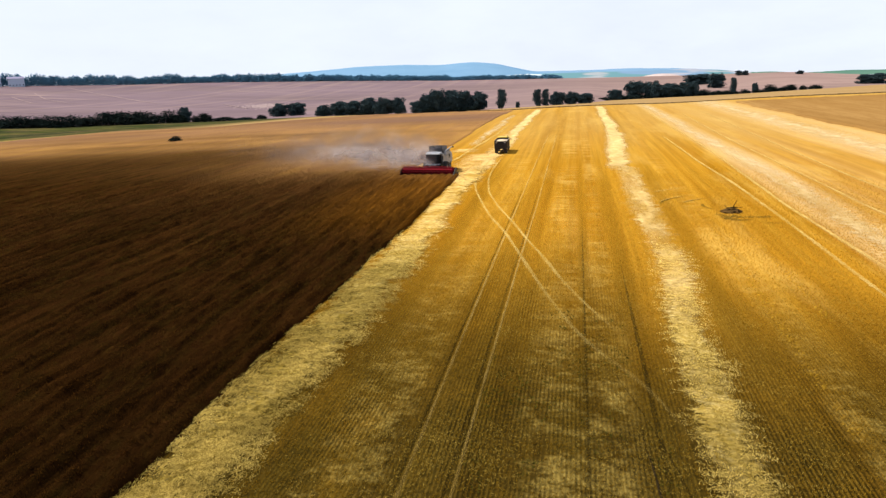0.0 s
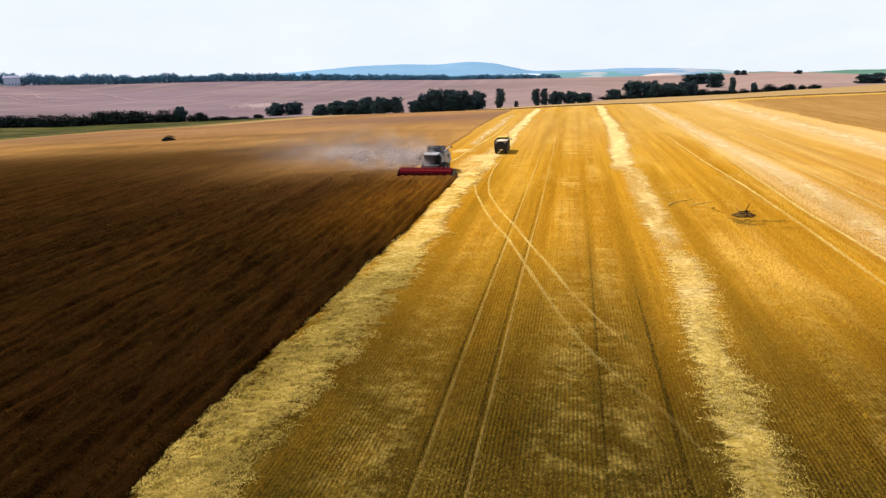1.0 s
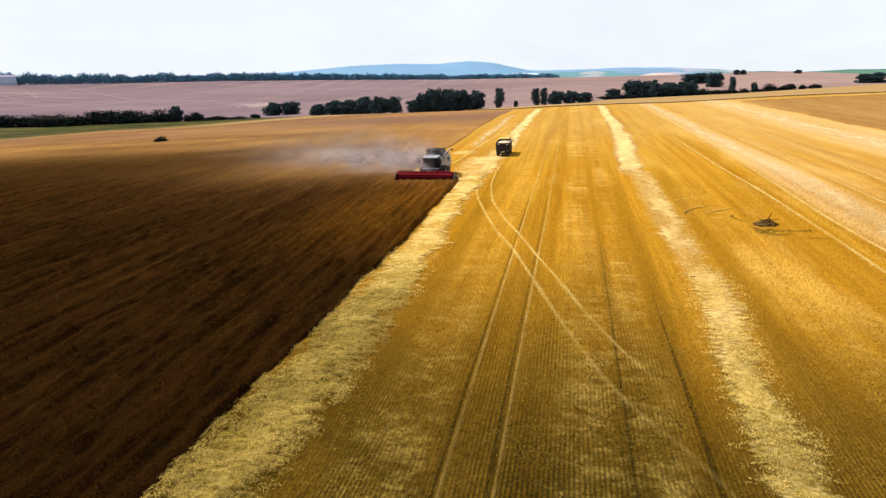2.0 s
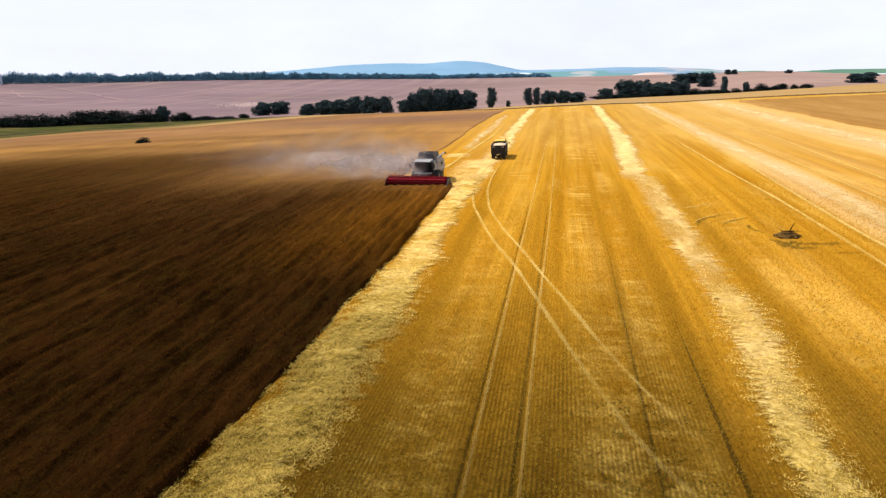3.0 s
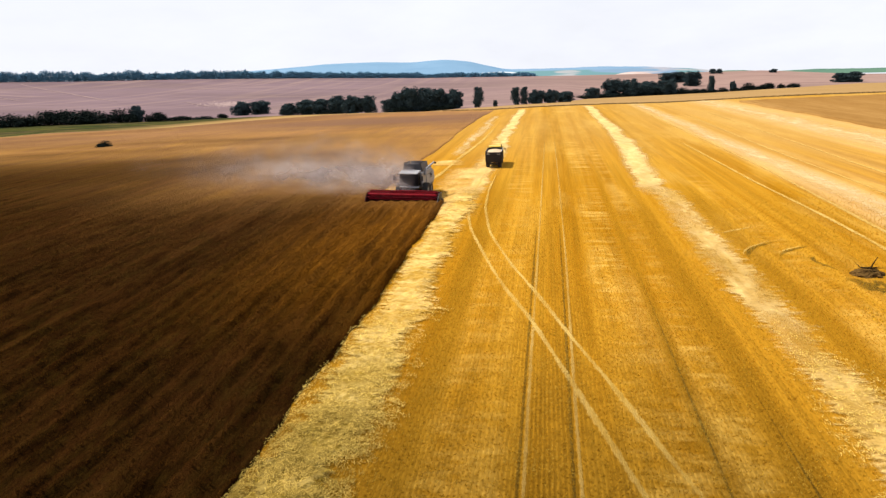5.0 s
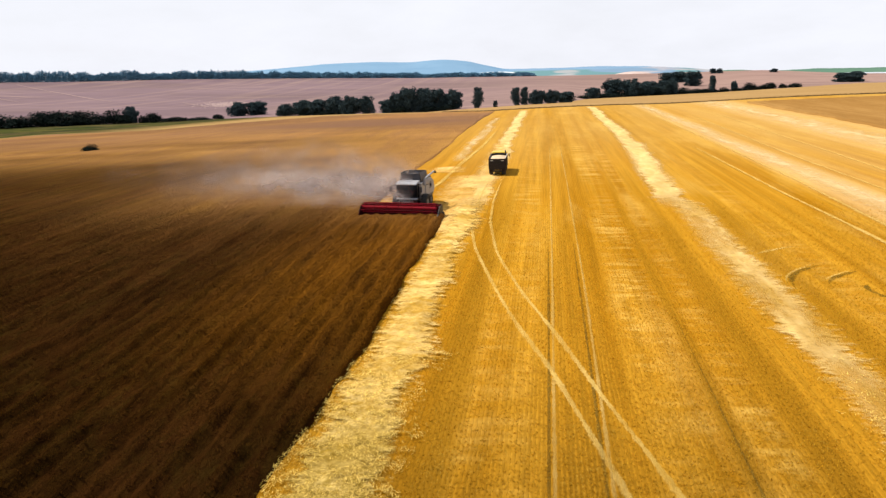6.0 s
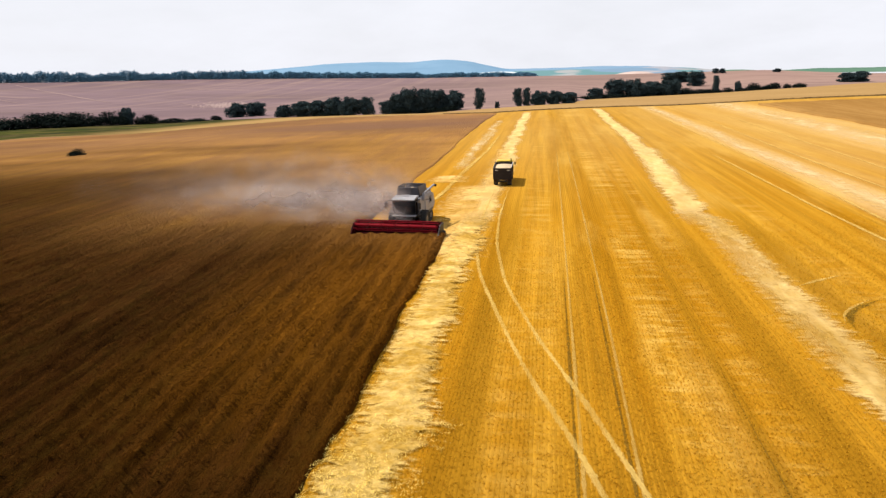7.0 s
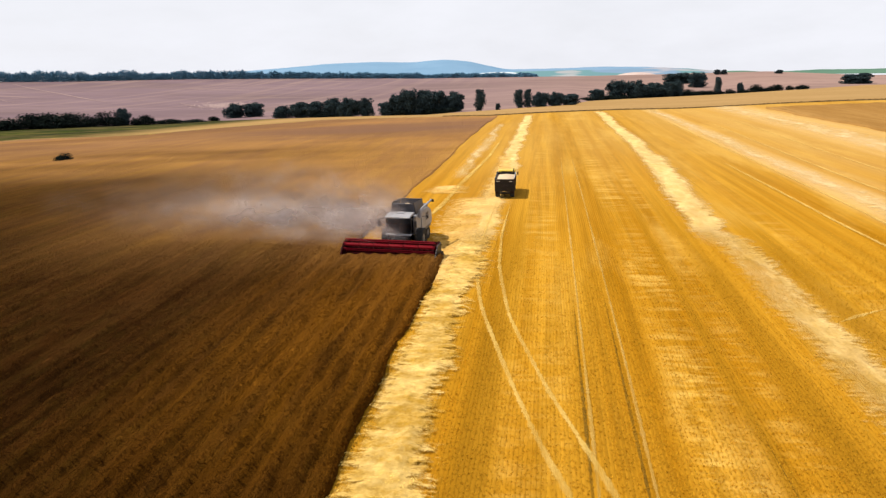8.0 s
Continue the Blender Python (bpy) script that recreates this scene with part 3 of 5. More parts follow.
def build_crop():
    y = np.concatenate([np.arange(-30, 12, 2.0), np.arange(12, 110, 0.3), np.arange(110, 150, 0.6), np.geomspace(150, 345, 80)])
    u = np.concatenate([[-0.12, 0.0, 0.12, 0.3], np.arange(0.5, 40, 0.2), np.arange(40, 66, 0.4), np.geomspace(66.5, 410, 60)])
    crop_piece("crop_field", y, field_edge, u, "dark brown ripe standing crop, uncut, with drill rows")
    y = np.concatenate([np.arange(-30, 12, 2.0), np.arange(12, HEADER_Y + 0.4, 0.3)])
    crop_piece("crop_strip", y, strip_edge, np.concatenate([[-0.12, 0.0, 0.12, 0.3], np.arange(0.5, 10.6, 0.2)]), "strip of dark ripe crop still to be cut before the combine")
    # single heads and stalks that stand out of it
    n = 300000
    sx, sy = -17.2 - rng.random(n) ** 1.3 * 62.0, 14.0 + rng.random(n) * 126.0
    keep = (sx < crop_edge(sy) + 0.12) & (rng.random(n) < np.clip((145 - sy) / 60, 0, 1) * np.clip((80 + sx) / 35, 0, 1))
    sx, sy = sx[keep], sy[keep]
    high = tops(sx, sy)
    keep = rng.random(len(sx)) < np.clip((high - 0.22) / 0.22, 0.03, 1)
    sx, sy, high = sx[keep], sy[keep], high[keep]
    sz = ground(sx, sy) + high - 0.05
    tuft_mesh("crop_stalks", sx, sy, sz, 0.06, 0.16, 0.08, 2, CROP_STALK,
              "brown heads and stalks standing out of the ripe crop", "crop")


def tuft_mesh(name, x, y, z, low, high, width, blades, material, label, category, lean=0.6):
    """Clumps of thin upright blades, one triangle each."""
    n = len(x)
    verts, tris = [], []
    for k in range(blades):
        a = rng.random(n) * 2 * np.pi
        h = low + (high - low) * rng.random(n)
        w = width * (0.6 + 0.8 * rng.random(n))
        ca, sa = np.cos(a), np.sin(a)
        lx, ly = (rng.random(n) - 0.5) * 2 * h * lean, (rng.random(n) - 0.5) * 2 * h * lean
        ox, oy = (rng.random(n) - 0.5) * width * 1.6, (rng.random(n) - 0.5) * width * 1.6
        p0 = np.stack([x + ox - ca * w / 2, y + oy - sa * w / 2, z], -1)
        p1 = np.stack([x + ox + ca * w / 2, y + oy + sa * w / 2, z], -1)
        p2 = np.stack([x + ox + lx, y + oy + ly, z + h], -1)
        base = k * 3 * n
        verts.append(np.stack([p0, p1, p2], 1).reshape(-1, 3))
        tris.append(base + np.arange(3 * n).reshape(-1, 3))
    ob = fast_mesh(name, np.vstack(verts), np.vstack(tris), material)
    return tagged(ob, label, category, kind="stuff")


build_crop()


def build_side_crop():
    """The uncut strip at the far side of the stubble."""
    y = np.concatenate([np.arange(40, 360, 1.5)])
    u = np.concatenate([[-0.15, 0.0, 0.3], np.geomspace(0.8, 260, 60)])
    x = (58.2 + wiggle(y, 4.0, 0.4))[:, None] + u[None, :]
    yy = np.repeat(y[:, None], len(u), 1)
    z = ground(x, yy) + 0.35 + 0.15 * bumps(x, yy, 2.0)
    z[:, 0] = ground(x[:, 0], y) - 0.05
    z = np.where(edge_gap(x, yy) < 16.0, ground(x, yy) - 3.0, z)
    ob = sheet("grain_field", x[:, ::-1], yy[:, ::-1], z[:, ::-1], GRAIN)
    tagged(ob, "tan standing grain beside the stubble", "crop", kind="stuff")


GRAIN = make_land("standing_grain", (0.20, 0.105, 0.03), (0.25, 0.14, 0.045), (0.16, 0.08, 0.022), (1, 0.08, 1), 0.12, 0.6)
build_side_crop()


# ---- straw swaths ----
def swath_edges(y, left, right, seed, taper=0.0):
    """The ragged sides of a swath; taper draws its right side in beyond y = 80."""
    y = np.asarray(y, float)
    a = left + wiggle(y, seed, 0.12) + 0.4 * (bumps(y * 0 + seed * 31, y, 0.9) - 0.5) + 0.7 * (bumps(y * 0 + seed * 17, y, 3.5) - 0.5)
    b = right + wiggle(y, seed + 1, 0.2) + 0.7 * (bumps(y * 0 + seed * 47, y, 0.8) - 0.5) + 1.6 * (bumps(y * 0 + seed * 11, y, 4.5) - 0.5)
    lean = 0.9 * bend(y) if seed == 1.0 else 0.0
    if seed == 2.0:  # straighter than the other
        a, b = a + 0.5 * (left - a), b + 0.5 * (right - b)
        # this one was laid a little farther out over part of its length
        out = np.clip((y - 42.0) / 12.0, 0, 1) * np.clip((112.5 - y) / 3.0, 0, 1)
        narrow = np.clip((52.0 - y) / 10.0, 0, 1)
        a, b = a + 1.0 * out + 0.3 * narrow, b + 0.7 * out - 0.7 * narrow
        broad = np.clip((y - 64.0) / 12.0, 0, 1) * np.clip((112.5 - y) / 3.0, 0, 1)
        a, b = a - 0.7 * broad, b + 0.4 * broad
    if seed == 2.6:  # drifts outwards with distance
        a, b = a + np.clip((y - 112.0) * 0.035, 0, 2.6), b + np.clip((y - 112.0) * 0.045, 0, 2.4)
    return a - lean, b - lean - taper * np.clip((y - 78.0) / 14.0, 0, 1)


def swath_top(x, y, a, b, high):
    t = np.clip((x - a) / (b - a), 0, 1)
    return ground(x, y) - 0.03 + np.sin(np.pi * t) ** 0.6 * (high * (0.25 + 1.5 * bumps(x, y, 0.55) * bumps(x + 9, y, 1.8) + 0.7 * bumps(x + 3, y + 5, 0.24)) + 0.05)


def swath(left, right, y0, y1, high, seed, step=0.25, material=None, taper=0.0):
    y = np.arange(y0, y1, step)
    a, b = swath_edges(y, left, right, seed, taper)
    t = np.linspace(0, 1, 39)
    x = a[:, None] + (b - a)[:, None] * t[None, :]
    yy = np.repeat(y[:, None], len(t), 1)
    ob = sheet("straw_swath", x, yy, swath_top(x, yy, a[:, None], b[:, None], high), material or STRAW)
    return tagged(ob, "pale golden straw swath lying in a loose row on the stubble", "straw", "straw swaths", "stuff")


def strew(n, x, y, z, material, label, size=1.0, turn=None):
    """Loose single straws, lying every way."""
    a = rng.random(n) * np.pi if turn is None else turn
    ln, w = (0.12 + 0.24 * rng.random(n)) * size, (0.014 + 0.022 * rng.random(n)) * size
    up = (rng.random(n) - 0.4) * 0.2 * size
    dx, dy = np.cos(a) * ln, np.sin(a) * ln
    px, py = -np.sin(a) * w, np.cos(a) * w
    p0 = np.stack([x - dx - px, y - dy - py, z + 0.02], -1)
    p1 = np.stack([x - dx + px, y - dy + py, z + 0.02], -1)
    p2 = np.stack([x + dx, y + dy, z + 0.03 + np.abs(up)], -1)
    ob = fast_mesh("loose_straw", np.stack([p0, p1, p2], 1).reshape(-1, 3), np.arange(3 * n).reshape(-1, 3), material)
    return tagged(ob, label, "straw", kind="stuff")


SWATHS = ((-17.9, -12.2, -30.0, 112.0, 0.17, 1.0, 0.8), (4.8, 9.5, -30.0, 300.0, 0.09, 2.0, 0.0))
for left, right, y0, y1, high, seed, taper in SWATHS:
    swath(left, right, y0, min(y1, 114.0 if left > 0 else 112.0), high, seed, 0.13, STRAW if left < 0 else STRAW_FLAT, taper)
    n, k = (110000, 6) if left < 0 else (26000, 6)
    cy = np.where(rng.random(n) < 0.2, -29 + 41 * rng.random(n), 10 + rng.random(n) ** 1.35 * 112)
    a, b = swath_edges(cy, left, right, seed, taper)
    cx = a + rng.random(n) * (b - a)
    heap = bumps(cx * 1.2 + cy * 0.5 + 5, cy * 1.1 - cx * 0.5, 0.42) + 0.6 * bumps(cx + cy * 0.4, cy, 1.2)
    on = (rng.random(n) < np.clip((70 - cy) / 30, 0, 0.75)) & (heap + 0.4 * rng.random(n) > 1.0) & (rng.random(n) < (0.25 if left < 0 else 0.0) + 1.2 * np.sin(np.pi * (cx - a) / (b - a)))
    cy, cx, a, b, heap = cy[on], cx[on], a[on], b[on], heap[on]
    n = len(cx)
    turn = np.repeat(rng.random(n) * np.pi, k) + rng.normal(0, 0.6, n * k)
    sx = np.repeat(cx, k) + rng.normal(0, 0.17, n * k)
    sy = np.repeat(cy, k) + rng.normal(0, 0.11, n * k)
    keep = sx > crop_edge(sy) - 0.1
    sx, sy, turn, a, b = sx[keep], sy[keep], turn[keep], np.repeat(a, k)[keep], np.repeat(b, k)[keep]
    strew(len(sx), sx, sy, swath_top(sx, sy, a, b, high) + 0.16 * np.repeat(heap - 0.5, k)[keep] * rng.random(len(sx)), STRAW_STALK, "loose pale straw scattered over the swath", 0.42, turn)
swath(-17.4, -12.7, 104.0, 298.0, 0.01, 3.0, 0.5, STRAW_FAR)
swath(4.0, 9.7, 106.0, 298.0, 0.06, 2.6, 0.5, STRAW_FAR)
swath(-22.6, -11.2, 94.0, 130.0, 0.01, 3.4, 0.3, CHAFF_COVER)
swath(-18.6, -12.4, 118.0, 172.0, 0.015, 3.9, 0.4, CHAFF_COVER)
swath(-26.2, -18.0, 132.0, 138.6, 0.04, 3.7, 0.2, CHAFF_COVER)
swath(-24.0, -19.4, 144.0, 250.0, 0.02, 3.8, 0.4, STRAW_THIN)
swath(23.8, 30.6, 40.0, 300.0, 0.05, 4.0, 0.5, STRAW_THIN)
swath(42.5, 58.0, 40.0, 310.0, 0.05, 5.0, 0.5, STRAW_THIN)


def build_patches():
    """Drifts of chopped straw lying over the stubble rows."""
    g = np.random.default_rng(12)
    n, k = 950, 46
    cx, cy = -12.6 + 34 * g.random(n), 13 + g.random(n) ** 1.3 * 48
    some = bumps(cx * 1.0 + 3, cy * 0.5, 2.6) + 0.4 * g.random(n) > 0.62
    cx, cy = cx[some], cy[some]
    n = len(cx)
    wide = 0.35 + 0.9 * g.random((n, 1)) ** 2
    x = (cx[:, None] + g.normal(0, 1, (n, k)) * wide).ravel()
    y = (cy[:, None] + g.normal(0, 1, (n, k)) * wide * 1.1).ravel()
    keep = x > -13.0
    x, y = x[keep], y[keep]
    strew(len(x), x, y, ground(x, y) + 0.07, STRAW_BITS, "small drifts of chopped straw over the stubble rows", 0.3)


build_patches()

# ---- wheel tracks ----
def track(points, width, y_step=0.6, material=None, lift=0.035):
    """A pressed pale rut along a smooth line."""
    pts = np.array(points, float)
    ys = np.arange(pts[:, 1].min(), pts[:, 1].max(), y_step)
    order = np.argsort(pts[:, 1])
    xs = np.interp(ys, pts[order, 1], pts[order, 0])
    k = np.hanning(15) / np.hanning(15).sum()
    pad = np.concatenate([np.full(7, xs[0]) - np.arange(7, 0, -1) * (xs[1] - xs[0]), xs, np.full(7, xs[-1]) + np.arange(1, 8) * (xs[-1] - xs[-2])])
    xs = np.convolve(pad, k, "valid")
    w = width * (0.8 + 0.4 * bumps(xs * 0 + width * 40, ys, 5.0)) * np.clip(np.minimum((ys - ys[0]) / 6.0, (ys[-1] - ys) / 18.0), 0.05, 1)
    t = np.linspace(-0.5, 0.5, 5)
    x = xs[:, None] + w[:, None] * t[None, :]
    yy = np.repeat(ys[:, None], 5, 1)
    z = ground(x, yy) + lift + np.array([-0.05, 0.0, -0.02, 0.0, -0.05])[None, :]
    ob = sheet("wheel_track", x, yy, z, material or RUT)
    return tagged(ob, "pale pressed wheel track across the stubble", "wheel track", "wheel tracks", "structure")


def make_rut(name, a, b, c3, patchy, dull=0.55, most=0.68, fading=False, deep=0.0):
    n = Nodes(name, 0.9, spec=0.0)
    c = n.mix(n.noise(0.8, 6, 0.6, (1, 0.3, 1)), a, b)
    c = n.mix(n.calc("MULTIPLY", n.noise(4.0, 5, 0.7, (1, 1, 1), 0.45, 0.7), 0.6), c, c3)
    n.bump(n.noise(6, 4, 0.7), 0.5, 0.05)
    fray(n, 0.34, patchy, most if not fading else n.calc("MULTIPLY", n.calc("ADD", 0.4, n.calc("MULTIPLY", n.axis("Y", 26.0, 66.0), 0.6)), most))
    c = near_shade(n, c, dull)
    if deep:  # the furrow darkens towards the near end
        c = n.mix(n.calc("MULTIPLY", n.axis("Y", 66.0, 34.0), deep), c, (0.011, 0.0075, 0.002))
    return n.done(c)


RUT = make_rut("pressed_rut", (0.50, 0.33, 0.08), (0.58, 0.41, 0.13), (0.40, 0.24, 0.045), 0.5, 0.76, 0.6, True)
FAINT = make_rut("faint_rut", (0.40, 0.25, 0.06), (0.48, 0.32, 0.10), (0.29, 0.165, 0.025), 0.5, 0.75, 0.6)
SOIL = make_rut("dark_rut", (0.135, 0.070, 0.009), (0.18, 0.10, 0.014), (0.06, 0.032, 0.005), 0.5, 0.75, 0.8, deep=0.75)
DITCH = make_rut("washed_out_ditch", (0.016, 0.011, 0.005), (0.028, 0.018, 0.007), (0.010, 0.007, 0.003), 0.2, 0.0, 1.0)
TURNED = make_rut("turned_soil", (0.095, 0.058, 0.009), (0.15, 0.088, 0.013), (0.048, 0.030, 0.006), 0.65, 0.3, 0.8)
LINES = (
    # the truck's two wheels
    (((5.7, 27), (4.75, 30.6), (3.7, 33.6), (1.9, 36.6), (0.6, 39.3), (-0.6, 43), (-2.2, 48.5), (-4.4, 57), (-6.8, 66.2), (-8.8, 72), (-10.6, 78.8), (-13.1, 89.3), (-14.4, 98.6), (-14.75, 112), (-14.6, 127.5)), 0.52, "RUT"),
    (((3.4, 39), (1.4, 44), (-0.6, 50), (-2.7, 57.8), (-4.3, 63), (-6.5, 71), (-8.6, 77.7), (-11.1, 87.7), (-12.5, 98.7), (-13.0, 110), (-12.9, 127.5)), 0.5, "RUT"),
    # tramlines, each with a dark furrow beside it
    (((-6.75, -30), (-6.65, 60), (-6.55, 80), (-6.4, 133), (-6.3, 170)), 0.27, "FAINT"),
    (((-4.6, -30), (-4.5, 55), (-4.3, 80), (-4.3, 120), (-4.4, 170)), 0.27, "FAINT"),
    (((-7.02, -30), (-6.95, 40), (-6.85, 66), (-6.78, 96)), 0.25, "SOIL"),
    (((-4.9, -30), (-4.85, 40), (-4.7, 66), (-4.62, 96)), 0.25, "SOIL"),
    (((0.8, -30), (0.85, 60), (0.9, 78)), 0.2, "SOIL"),
    (((5.0, 22), (4.2, 27), (3.3, 31), (2.2, 35)), 0.5, "SOIL"),
    (((3.95, 22), (4.0, 30), (3.95, 44), (3.92, 58)), 0.42, "SOIL"),
    (((3.65, 20.5), (3.55, 24), (3.4, 26.5), (3.1, 29.5)), 0.6, "DITCH"),
    (((21.4, 45), (21.3, 72), (20.9, 95), (19.9, 115), (19.2, 165)), 0.65, "RUT"),
    (((24.2, 52), (23.4, 80), (23.7, 104), (24.2, 125), (24.4, 165), (24.1, 195), (24.2, 250)), 0.65, "RUT"),
    (((32.2, 60), (31.2, 80), (31.0, 106), (31.2, 140), (33.5, 240)), 0.55, "RUT"),
    (((36.6, 70), (36.2, 100), (36.8, 126), (38.0, 150), (40.0, 240)), 0.55, "RUT"),
    (((-21.6, 116), (-21.0, 126), (-20.7, 140), (-19.9, 156), (-19.2, 170), (-18.8, 200)), 1.1, "RUT"),
)
for points, wide, sort in LINES:
    track(points, wide, 0.6, {"RUT": RUT, "FAINT": FAINT, "SOIL": SOIL, "DITCH": DITCH}[sort], {"RUT": 0.075, "FAINT": 0.045, "SOIL": 0.03, "DITCH": 0.09}[sort])


# ---- stubble stalks ----
def build_stubble():
    rows = np.arange(-18.2, 38.0, 0.2)
    ys = np.arange(15.0, 112.0, 0.11)
    x, y = np.meshgrid(rows, ys)
    x, y = x.ravel() + rng.normal(0, 0.045, x.size), y.ravel() + rng.normal(0, 0.11, y.size)
    keep = (rng.random(x.size) < np.clip(0.25 + 0.45 * bumps(x, y * 0.8, 0.6) + 0.5 * bumps(x, y * 0.12, 1.6), 0, 0.85) * np.clip((112 - y) / 40, 0, 1) * np.clip((42 - x) / 12, 0, 1)) & ~((((x > 4.9) & (x < 8.5)) | (x < -13.4)) & (rng.random(x.size) < 0.45)) & (x > crop_edge(y) + 0.15)
    for points, wide, sort in LINES:
        if sort not in ("SOIL", "DITCH"):
            p = np.array(sorted(points, key=lambda q: q[1]), float)
            on = np.abs(x - np.interp(y, p[:, 1], p[:, 0], -999.0, -999.0)) < wide * 0.45
            keep &= ~on
    x, y = x[keep], y[keep]
    tuft_mesh("stubble_stalks", x, y, ground(x, y) - 0.02, 0.06, 0.15, 0.042, 4, TUFT, "short cut golden stubble stalks in drill rows", "stubble", 0.65)


build_stubble()


def build_lug_clods():
    """Clods that tyre lugs have pressed up, in two slanting files along a track."""
    g = np.random.default_rng(31)
    verts, tris = [], []
    for points, gap in ((((12.5, 28), (12.6, 34), (12.93, 43), (13.5, 54.5), (13.65, 62), (13.8, 70)), 0.21), (((16.2, 44), (16.4, 56), (16.5, 66)), 0.3)):
        p = np.array(points, float)
        for y in np.arange(p[0, 1], p[-1, 1], gap):
            if bumps(np.array(gap * 70.0), np.array(y), 2.2) < 0.3:
                continue
            for side in (-1, 1):
                if g.random() < 0.3:
                    continue
                x = float(np.interp(y, p[:, 1], p[:, 0])) + side * 0.15 + g.normal(0, 0.08)
                yy = y + g.normal(0, 0.06) + 0.08 * side
                long, deep, high = 0.06 + 0.05 * g.random(), 0.03 + 0.025 * g.random(), 0.06 + 0.07 * g.random()
                turn = side * 0.5 + g.normal(0, 0.25)
                z = float(ground(x, yy)) - 0.01
                base = len(verts)
                for u, v, h in ((-1, -1, 0), (1, -1, 0), (1, 1, 0), (-1, 1, 0), (-0.5, -0.3, 1), (0.5, -0.2, 0.8), (0.45, 0.4, 0.9), (-0.5, 0.4, 1)):
                    a, b = u * long * (0.8 + 0.4 * g.random()), v * deep * (0.8 + 0.4 * g.random())
                    verts.append((x + a * math.cos(turn) - b * math.sin(turn), yy + a * math.sin(turn) + b * math.cos(turn), z + h * high))
                for q in ((0, 1, 5, 4), (1, 2, 6, 5), (2, 3, 7, 6), (3, 0, 4, 7), (4, 5, 6, 7)):
                    tris += [(base + q[0], base + q[1], base + q[2]), (base + q[0], base + q[2], base + q[3])]
    ob = fast_mesh("lug_clods", np.array(verts), np.array(tris), TUFT)
    tagged(ob, "small clods of soil and straw pressed up by tyre lugs", "clods", kind="stuff")


def build_weeds():
    g = np.random.default_rng(33)
    n = 5200
    x, y = -4.5 + 9.0 * g.random(n), 14 + 30 * g.random(n) ** 1.2
    on = bumps(x * 1.3 + 4, y, 0.8) + 0.6 * bumps(x, y + 3, 2.4) > 1.02
    x, y = x[on], y[on]
    tuft_mesh("weed_tufts", x, y, ground(x, y) - 0.01, 0.04, 0.13, 0.035, 5, WEED, "small olive green weeds among the near stubble rows", "weeds", 0.9)


WEED = make_leaf("weed_leaves", (0.060, 0.054, 0.008), (0.10, 0.086, 0.012), (0.040, 0.036, 0.007))
build_lug_clods()
build_weeds()


# ---- trees ----
def clump(center, radii, n, leaf, seed_rng):
    """Leaf triangles through an uneven round mass; returns vertices."""
    v = seed_rng.normal(size=(n, 3))
    v /= np.linalg.norm(v, axis=1)[:, None]
    r = 0.35 + 0.7 * seed_rng.random(n)[:, None] ** 0.7
    p = np.asarray(center) + v * r * np.asarray(radii)
    a, b = seed_rng.normal(size=(n, 3)), seed_rng.normal(size=(n, 3))
    s = leaf * (0.6 + 0.8 * seed_rng.random(n))[:, None]
    a, b = a / np.linalg.norm(a, axis=1)[:, None] * s, b / np.linalg.norm(b, axis=1)[:, None] * s
    return np.stack([p - a * 0.5 - b * 0.3, p + a * 0.5 - b * 0.3, p + b * 0.7], 1).reshape(-1, 3)


def cone(bm, a, b, r0, r1, sides=8):
    a, b = Vector(a), Vector(b)
    m = Matrix.Translation((a + b) / 2) @ (b - a).to_track_quat("Z", "Y").to_matrix().to_4x4()
    bmesh.ops.create_cone(bm, cap_ends=True, segments=sides, radius1=r0, radius2=r1, depth=(b - a).length, matrix=m)


